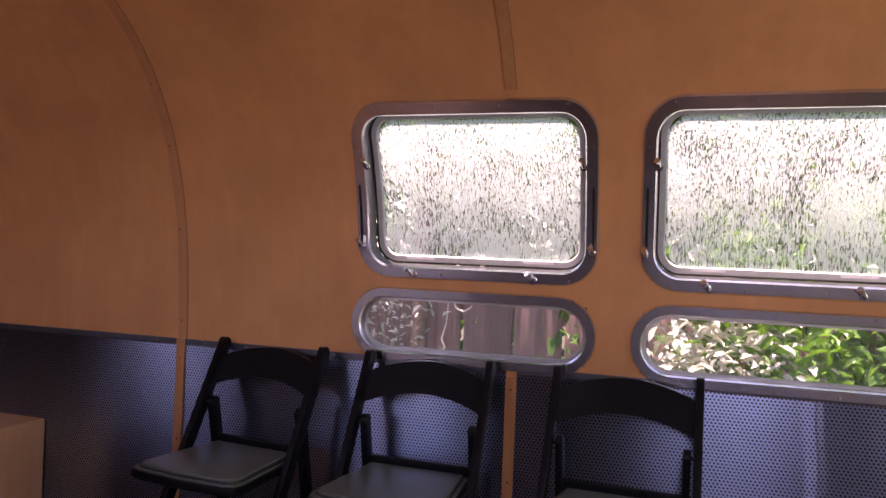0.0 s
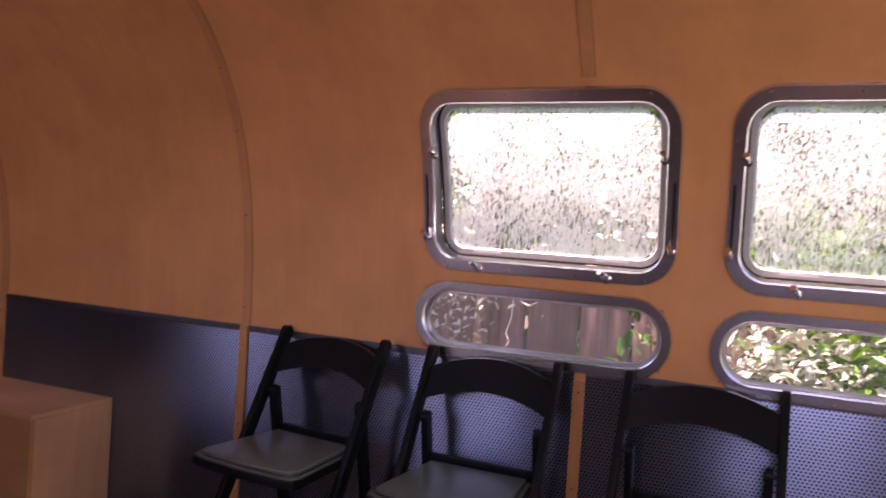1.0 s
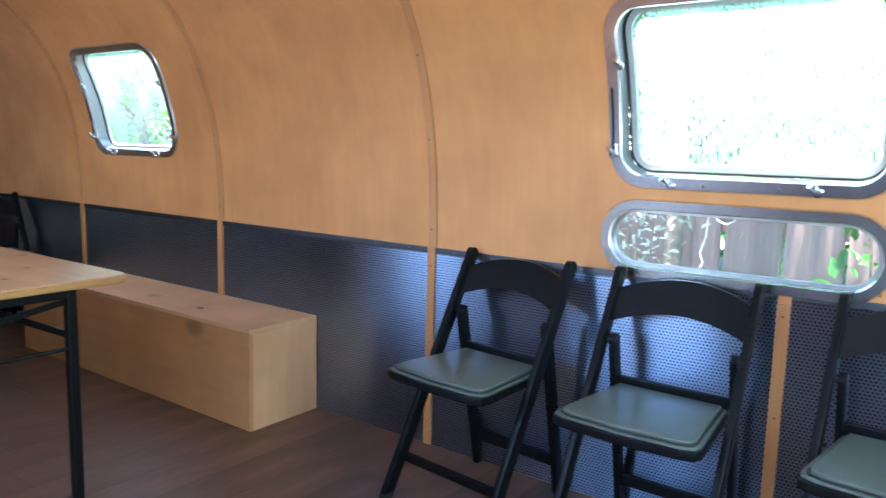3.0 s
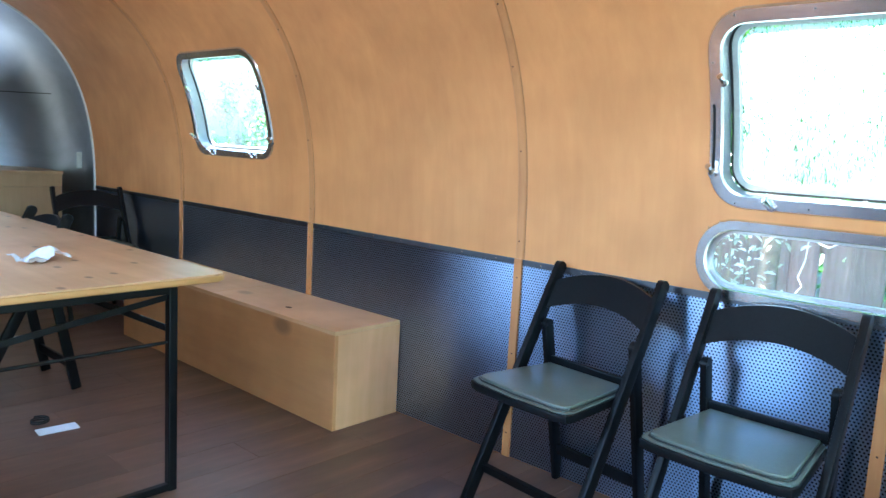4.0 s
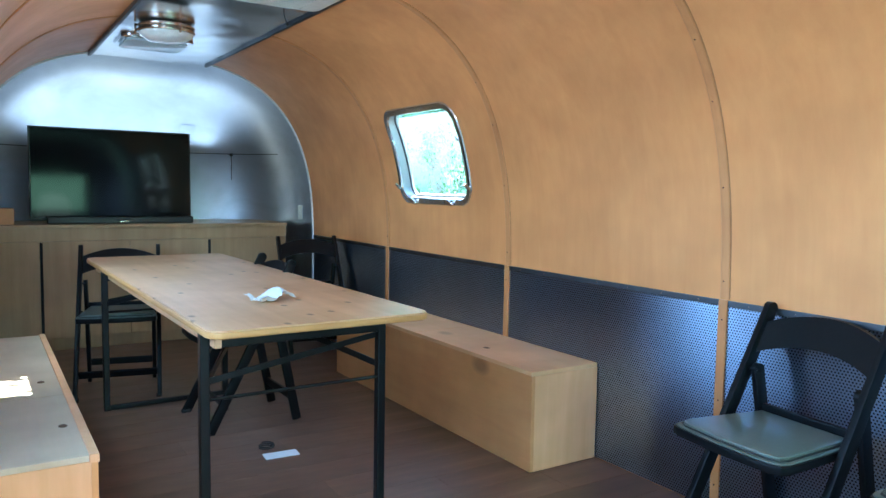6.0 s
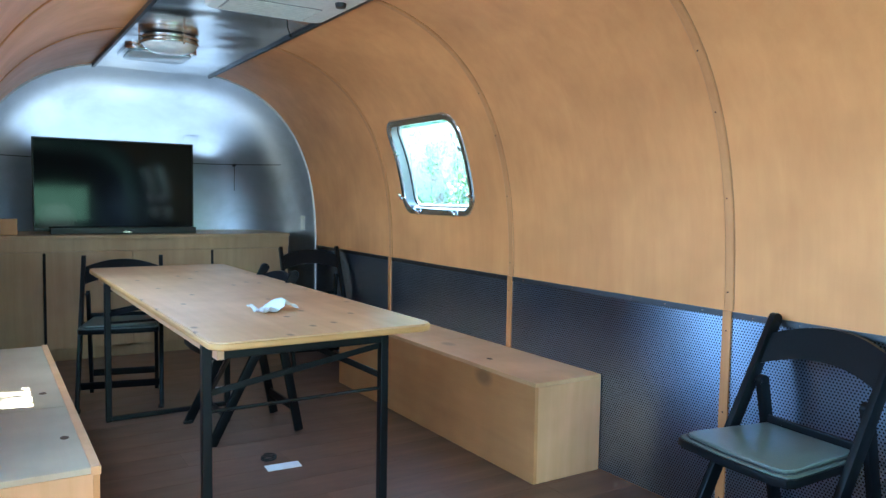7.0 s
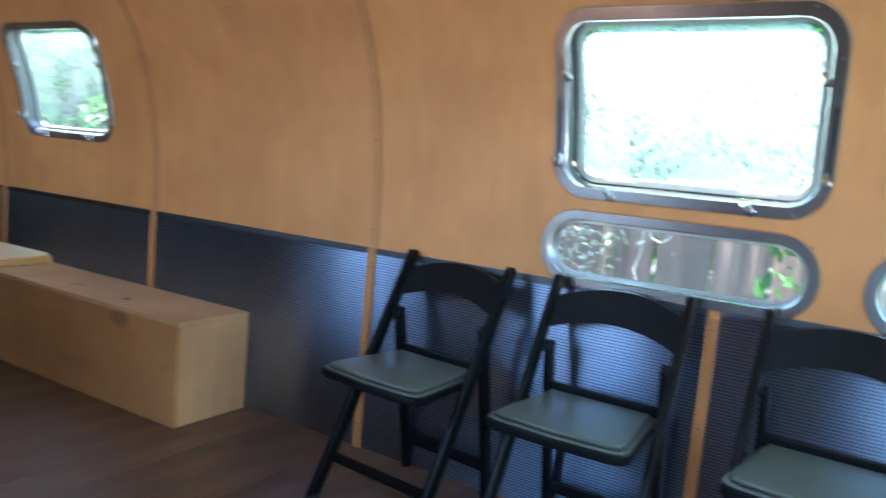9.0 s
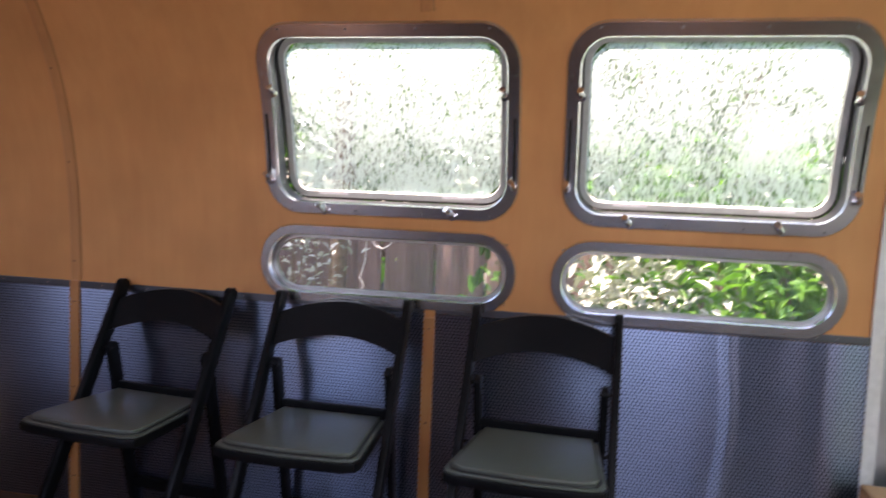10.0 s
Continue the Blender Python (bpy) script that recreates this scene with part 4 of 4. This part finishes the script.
# ---- ceiling fixtures ----
def ceiling_lamp(x, y):
    lamp = thing("ceiling_lamp", "round ceiling lamp with nickel rings and milk glass", "lamp")
    z = PANEL_Z
    part("base", lathe([(0.0, 0.0), (0.122, 0.0), (0.136, -0.006), (0.140, -0.046), (0.0, -0.046)], 40, (x, y, z)), NICKEL, lamp, smooth=35)
    part("glass_shade", lathe([(0.128, -0.0465), (0.140, -0.050), (0.134, -0.066), (0.105, -0.084), (0.055, -0.094), (0.0, -0.097)], 40, (x, y, z)), MILK_GLASS, lamp, "frosted milk glass bowl", 60)
    for h in (-0.010, -0.034):
        part("ring", lathe([(0.1405, h), (0.150, h - 0.002), (0.152, h - 0.008), (0.150, h - 0.014), (0.1405, h - 0.016), (0.1405, h)], 40, (x, y, z)), NICKEL, lamp, "brushed nickel ring", 50)
    for k in range(3):
        a = radians(-75 + 120 * k)
        px, py = x + 0.156 * math.cos(a), y + 0.156 * math.sin(a)
        part("clip", rod([(px, py, z - 0.004), (px, py, z - 0.062)], 0.006, 8), NICKEL, lamp)
    return lamp


ceiling_lamp(-0.175, 4.42)


def air_conditioner():
    ac = thing("air_conditioner", "cream plastic ceiling air conditioner with slatted grille", "air conditioner")
    x0, x1, y0, y1, z0 = -0.27, 0.26, 2.55, 3.36, 1.968
    part("housing", slab(round_rect(x0, x1, y0, y1, 0.05, 6), z0, PANEL_Z - 0.001, 0.014, 3), WHITE_PLASTIC, ac, smooth=40)
    for ya, yb in ((y0 + 0.08, y0 + 0.25), (y1 - 0.25, y1 - 0.05)):
        part("recess", box(x0 + 0.055, x1 - 0.095, ya - 0.012, yb + 0.012, z0 - 0.0012, z0 - 0.0002), GRILLE, ac, "grey recess behind the slats")
        n = 8
        for k in range(n):
            y = ya + (yb - ya) * k / (n - 1)
            part("slat", box(x0 + 0.06, x1 - 0.10, y - 0.004, y + 0.004, z0 - 0.008, z0 - 0.0014, 0.0015), WHITE_PLASTIC, ac)
    for y in (y1 - 0.40,):
        part("knob", lathe([(0.0, -0.018), (0.020, -0.018), (0.024, -0.0006), (0.0, -0.0006)], 16, (x1 - 0.075, y, z0)), TV_PLASTIC, ac, "black control knob", 40)
    return ac


air_conditioner()
hatch = thing("roof_vent", "pale acrylic roof vent in the ceiling strip", "vent")
part("vent_frame", slab(round_rect(-0.34, 0.07, 4.78, 5.18, 0.06, 6), PANEL_Z - 0.018, PANEL_Z - 0.0006, 0.004), BRIGHT, hatch, smooth=40)
part("vent_lens", slab(round_rect(-0.31, 0.04, 4.81, 5.15, 0.05, 6), PANEL_Z - 0.030, PANEL_Z - 0.0185, 0.006), SKYLIGHT, hatch, "pale blue acrylic lens", 40)
wire = thing("hanging_wire", "short dark wire hanging from the ceiling strip", "wire")
part("wire", rod([(0.20, 3.62, PANEL_Z - 0.0006), (0.203, 3.625, 2.0), (0.212, 3.61, 1.96)], 0.0022, 6), RUBBER, wire)
part("tip", rod([(0.212, 3.61, 1.962), (0.213, 3.609, 1.950)], 0.006, 8), RUBBER, wire)

# ---- small loose things ----
def napkin():
    rnd = random.Random(4)
    bm = bmesh.new()
    n = 22
    g = [[None] * (n + 1) for _ in range(n + 1)]
    for i in range(n + 1):
        for j in range(n + 1):
            x, y = (i / n - 0.5) * 0.15, (j / n - 0.5) * 0.12
            h = 0.034 * max(0, noise.noise((x * 22, y * 22, 3.1)) + 0.30) + 0.030 * math.exp(-((x - 0.040) ** 2 + (y + 0.01) ** 2) / 0.0012) + 0.012 * abs(noise.noise((x * 60, y * 60, 8.0)))
            g[i][j] = bm.verts.new((x + rnd.uniform(-1, 1) * 0.004, y + rnd.uniform(-1, 1) * 0.003, 0.001 + h))
    for i in range(n):
        for j in range(n):
            bm.faces.new((g[i][j], g[i + 1][j], g[i + 1][j + 1], g[i][j + 1]))
    ob = finish("napkin", bm, PAPER, smooth=70)
    ob.matrix_world = pose(-0.175, 2.74, 0.7585, 0, 0, 18)
    tagged(ob, "crumpled white paper napkin on the table", "napkin")
    return ob


napkin()
card = finish("paper_sheet", slab(round_rect(-0.075, 0.075, -0.035, 0.035, 0.004, 3), 0.0, 0.0025), PAPER)
card.matrix_world = pose(0.02, 3.165, 0.0008, 0, 0, -4)
tagged(card, "small white card lying on the floor", "paper")
cable = thing("cable_coil", "small coil of dark cable on the floor", "cable")
part("coil", rod([(-0.01 + 0.033 * math.cos(a), 3.27 + 0.033 * math.sin(a), 0.004 + 0.0012 * a) for a in [k * 0.5 for k in range(30)]], 0.003, 6), RUBBER, cable)
# Sun spots on the floor under the table, drawn as thin white sheets.
for x, y, wx, wy, turn in ((0.15, 4.60, 0.10, 0.045, 8), (0.34, 4.66, 0.045, 0.03, 20)):
    sun_spot = finish("floor_sun_spot", slab(round_rect(-wx, wx, -wy, wy, 0.004, 3), 0.0, 0.0015), PAPER)
    sun_spot.matrix_world = pose(x, y, 0.0008, 0, 0, turn)
    tagged(sun_spot, "sun spot on the floor under the table, drawn as a white sheet", "paper")

# ---- outside ----
ground = tagged(finish("ground", box(-60, 60, -60, 60, -0.75, -0.62), SOIL), "brown soil and leaf litter", "ground", kind="structure")


def leaf_mesh(count, place, size, seed, droop=0.4):
    """Many small pointed leaves, each two bent halves."""
    rnd = random.Random(seed)
    verts, faces = [], []
    for _ in range(count):
        c = place(rnd)
        ln = size * rnd.uniform(0.6, 1.3)
        wd = ln * rnd.uniform(0.34, 0.5)
        yaw, pitch, roll = rnd.uniform(0, math.tau), rnd.gauss(-droop, 0.5), rnd.gauss(0, 0.5)
        m = Euler((roll, pitch, yaw)).to_matrix()
        fold = wd * 0.25
        k = len(verts)
        for p in ((0, 0, 0), (ln * 0.35, wd / 2, fold), (ln * 0.75, wd * 0.36, fold), (ln, 0, -ln * 0.12), (ln * 0.75, -wd * 0.36, fold), (ln * 0.35, -wd / 2, fold), (ln * 0.45, 0, 0)):
            verts.append(tuple(c + m @ Vector(p)))
        faces += [(k, k + 1, k + 2, k + 6), (k + 6, k + 2, k + 3), (k + 6, k + 3, k + 4), (k, k + 6, k + 4, k + 5)]
    return verts, faces


def crown(name, count, place, size, seed, mat, parent, droop=0.4):
    me = bpy.data.meshes.new(name)
    me.from_pydata(*((lambda vf: (vf[0], [], vf[1]))(leaf_mesh(count, place, size, seed, droop))))
    me.materials.append(mat)
    ob = new(name, me)
    if parent is not None:
        ob.parent = parent
    return ob


def bush(x, y, z0, z1, spread, count, size, seed, mat, label):
    b = thing("bush", label, "bush")
    rnd = random.Random(seed)
    tips = []
    for k in range(9):
        a, r = rnd.uniform(0, math.tau), spread * rnd.uniform(0.3, 0.9)
        tip = Vector((x + r * math.cos(a) * 0.7, y + r * math.sin(a), z0 + (z1 - z0) * rnd.uniform(0.55, 1.0)))
        mid = Vector((x, y, z0)).lerp(tip, 0.5) + Vector((rnd.uniform(-1, 1), rnd.uniform(-1, 1), 0)) * 0.06
        part("stem", rod([(x + rnd.uniform(-.05, .05), y + rnd.uniform(-.05, .05), z0), mid, tip], [0.014, 0.010, 0.004], 6), BARK, b)
        tips += [tip, mid, mid.lerp(tip, 0.5)]

    def place(r):
        t = r.choice(tips)
        return t + Vector((r.gauss(0, 0.10), r.gauss(0, 0.13), r.gauss(0, 0.11)))
    crown("leaves", count, place, size, seed, mat, b)
    return b


def tree(x, y, height, spread, count, size, seed, mat, label, low=0.45, thick=0.02):
    t = thing("tree", label, "tree")
    rnd = random.Random(seed)
    lean = Vector((rnd.uniform(-.2, .2), rnd.uniform(-.2, .2), 0))
    part("trunk", rod([(x, y, -0.64), (x + lean.x * .5, y + lean.y * .5, height * 0.4), (x + lean.x, y + lean.y, height * 0.8)], [thick * height, thick * 0.8 * height, thick * 0.3 * height], 10), BARK, t, smooth=60)
    tips = []
    for k in range(14):
        a = rnd.uniform(0, math.tau)
        h = height * rnd.uniform(low, 0.95)
        r = spread * rnd.uniform(0.4, 1.0)
        base = Vector((x + lean.x * h / height, y + lean.y * h / height, h * 0.85))
        tip = Vector((x + lean.x * h / height + r * math.cos(a), y + lean.y * h / height + r * math.sin(a), h + rnd.uniform(0, 0.4)))
        mid = base.lerp(tip, 0.55) + Vector((0, 0, 0.12))
        part("limb", rod([base, mid, tip], [0.035, 0.02, 0.006], 6), BARK, t)
        tips += [tip, mid, mid.lerp(tip, 0.5), tip]

    def place(r):
        c = r.choice(tips)
        return c + Vector((r.gauss(0, 0.24), r.gauss(0, 0.24), r.gauss(0, 0.2)))
    crown("leaves", count, place, size, seed, mat, t)
    return t


# Added for its shade on the fence; the crown hangs out of view.
tree(2.62, 1.40, 5.2, 1.5, 9000, 0.11, 28, LEAF_B, "overhanging tree added to shade the fence, crown out of view", 0.64, 0.010)

tree(3.95, 8.3, 4.6, 1.5, 7500, 0.12, 29, LEAF_B, "dense dark tree beyond the side window", 0.18)
tree(4.6, 6.7, 4.2, 1.2, 4500, 0.11, 30, LEAF_B, "dense dark tree beyond the side window", 0.18)

vine = thing("bare_vine", "thin pale bare vine hanging before the fence", "vine")
part("stem", rod([(2.10, 1.062, 1.06), (2.10, 1.060, 0.92), (2.105, 1.066, 0.83), (2.10, 1.086, 0.755), (2.10, 1.068, 0.72), (2.10, 1.108, 0.66), (2.12, 1.12, 0.4), (2.15, 1.13, -0.63)], 0.0030, 6), PALE_TWIG, vine)
part("shoot", rod([(2.10, 1.061, 0.98), (2.10, 1.02, 0.90), (2.10, 0.985, 0.888), (2.10, 0.955, 0.905), (2.10, 0.940, 0.93)], [0.002, 0.004, 0.0045, 0.004, 0.0015], 6), PALE_TWIG, vine)

# weathered board fence behind the shrubs
fence = thing("fence", "weathered brown board fence", "fence")
board_mesh = None
for k in range(82):
    y = -3.2 + k * 0.152
    if board_mesh is None:
        first = part("board", box(-0.010, 0.010, -0.0752, 0.0752, 0, 1.66, 0.003), FENCE_WOOD, fence)
        board_mesh, ob = first.data, first
    else:
        ob = new("board", board_mesh)
        ob.parent = fence
    rnd = random.Random(k)
    ob.matrix_world = pose(3.15 + rnd.uniform(-.006, .006), y, -0.64 + rnd.uniform(-.02, .02), rnd.uniform(-.6, .6), 0, rnd.uniform(-1.5, 1.5))
for z in (-0.2, 0.75):
    part("rail", box(3.17, 3.21, -3.3, 9.2, z, z + 0.09, 0.004), FENCE_WOOD, fence)

bush(2.25, 1.40, -0.62, 1.0, 0.20, 900, 0.042, 11, LEAF_C, "shrub before the fence with sun glare painted into its leaves")
bush(2.0, 0.40, -0.62, 1.25, 0.16, 420, 0.07, 12, LEAF_B, "slim green shrub with broad leaves")
bush(2.15, -0.42, -0.62, 1.35, 0.45, 1900, 0.085, 13, LEAF_A, "green shrub with broad glossy leaves")
bush(1.88, -0.06, -0.62, 1.06, 0.32, 2600, 0.06, 14, LEAF_C, "shrub before the fence with sun glare painted into its leaves")
bush(2.30, -0.95, -0.62, 1.40, 0.60, 2400, 0.085, 15, LEAF_A, "green shrub with broad glossy leaves")
bush(2.75, -0.45, -0.62, 1.55, 0.60, 2000, 0.07, 16, LEAF_B, "dark green shrub by the fence")
bush(2.6, 6.3, -0.62, 1.35, 0.6, 1600, 0.07, 17, LEAF_A, "green shrub with broad glossy leaves")
bush(2.5, 5.2, -0.62, 1.15, 0.5, 1600, 0.06, 18, LEAF_C, "shrub before the fence with sun glare painted into its leaves")
tree(4.15, -0.85, 5.0, 1.15, 15000, 0.12, 41, LEAF_A, "dense leafy tree behind the fence", 0.12)
tree(5.0, -0.3, 4.6, 1.5, 13000, 0.14, 21, LEAF_B, "leafy tree behind the fence", 0.3)
tree(4.8, -2.2, 4.2, 1.5, 13000, 0.14, 22, LEAF_A, "leafy tree behind the fence", 0.3)
tree(7.2, 5.2, 4.8, 1.4, 3600, 0.11, 23, LEAF_B, "leafy tree behind the fence", 0.35)
tree(5.4, 8.6, 4.6, 1.6, 4600, 0.11, 24, LEAF_A, "leafy tree behind the fence", 0.3)
tree(-5.5, 1.0, 4.4, 1.6, 4200, 0.12, 25, LEAF_A, "leafy tree on the entrance side", 0.25)
# Two unseen trees, added to keep sun off the doorway floor and left bench.
tree(-2.50, 1.15, 5.0, 1.25, 14000, 0.12, 33, LEAF_A, "dense unseen tree added to shade the entrance", 0.58, 0.012)
tree(-1.95, 4.70, 5.0, 0.80, 9000, 0.11, 42, LEAF_A, "slim unseen tree added to shade the entrance side", 0.62, 0.010)
tree(-5.8, 4.6, 4.6, 1.6, 4200, 0.12, 26, LEAF_B, "leafy tree on the entrance side", 0.25)

tree(4.9, 2.1, 4.4, 1.3, 8000, 0.12, 27, LEAF_A, "leafy tree behind the fence", 0.3)


def far_leaf(r):
    x = r.uniform(9.5, 12.5)
    top = 5.6 + 1.4 * noise.noise((0.35 * x, r.uniform(-0.2, 0.2), 7.7))
    y = r.uniform(-14, 34)
    top += 1.8 * noise.noise((0.0, y * 0.45, 1.3))
    return Vector((x, y, -0.6 + (top + 0.6) * r.random() ** 0.8))


woods = crown("far_woods", 40000, far_leaf, 0.36, 31, LEAF_B, None)
tagged(woods, "mass of far green foliage beyond the fence", "foliage", kind="stuff")

# ---- floor planks ----
plank_mesh = None
wide, rows_x = 0.186, ((-1.255, -0.62), (-0.62, 0.62), (0.62, 1.255))
n = 0
meshes = {}
y = Y0 - 0.95
while y < Y1 + 0.9:
    n += 1
    shift = (n * 0.41) % 1.24
    lim = min(floor_half(y), floor_half(y + wide))
    x = -1.255 - shift
    while x < 1.255:
        a, b = max(x, -lim), min(x + 1.24, lim)
        if b - a > 0.03:
            key = (round(a, 3), round(b, 3))
            if key not in meshes:
                made = finish("plank", box(a + 0.0004, b - 0.0004, 0.0004, wide - 0.0004, -0.003, 0.0, 0.0005, 1), FLOOR_WOOD, floor)
                meshes[key] = made.data
                ob = made
            else:
                ob = new("plank", meshes[key])
                ob.parent = floor
            ob.location = (0, y, 0)
        x += 1.24
    y += wide
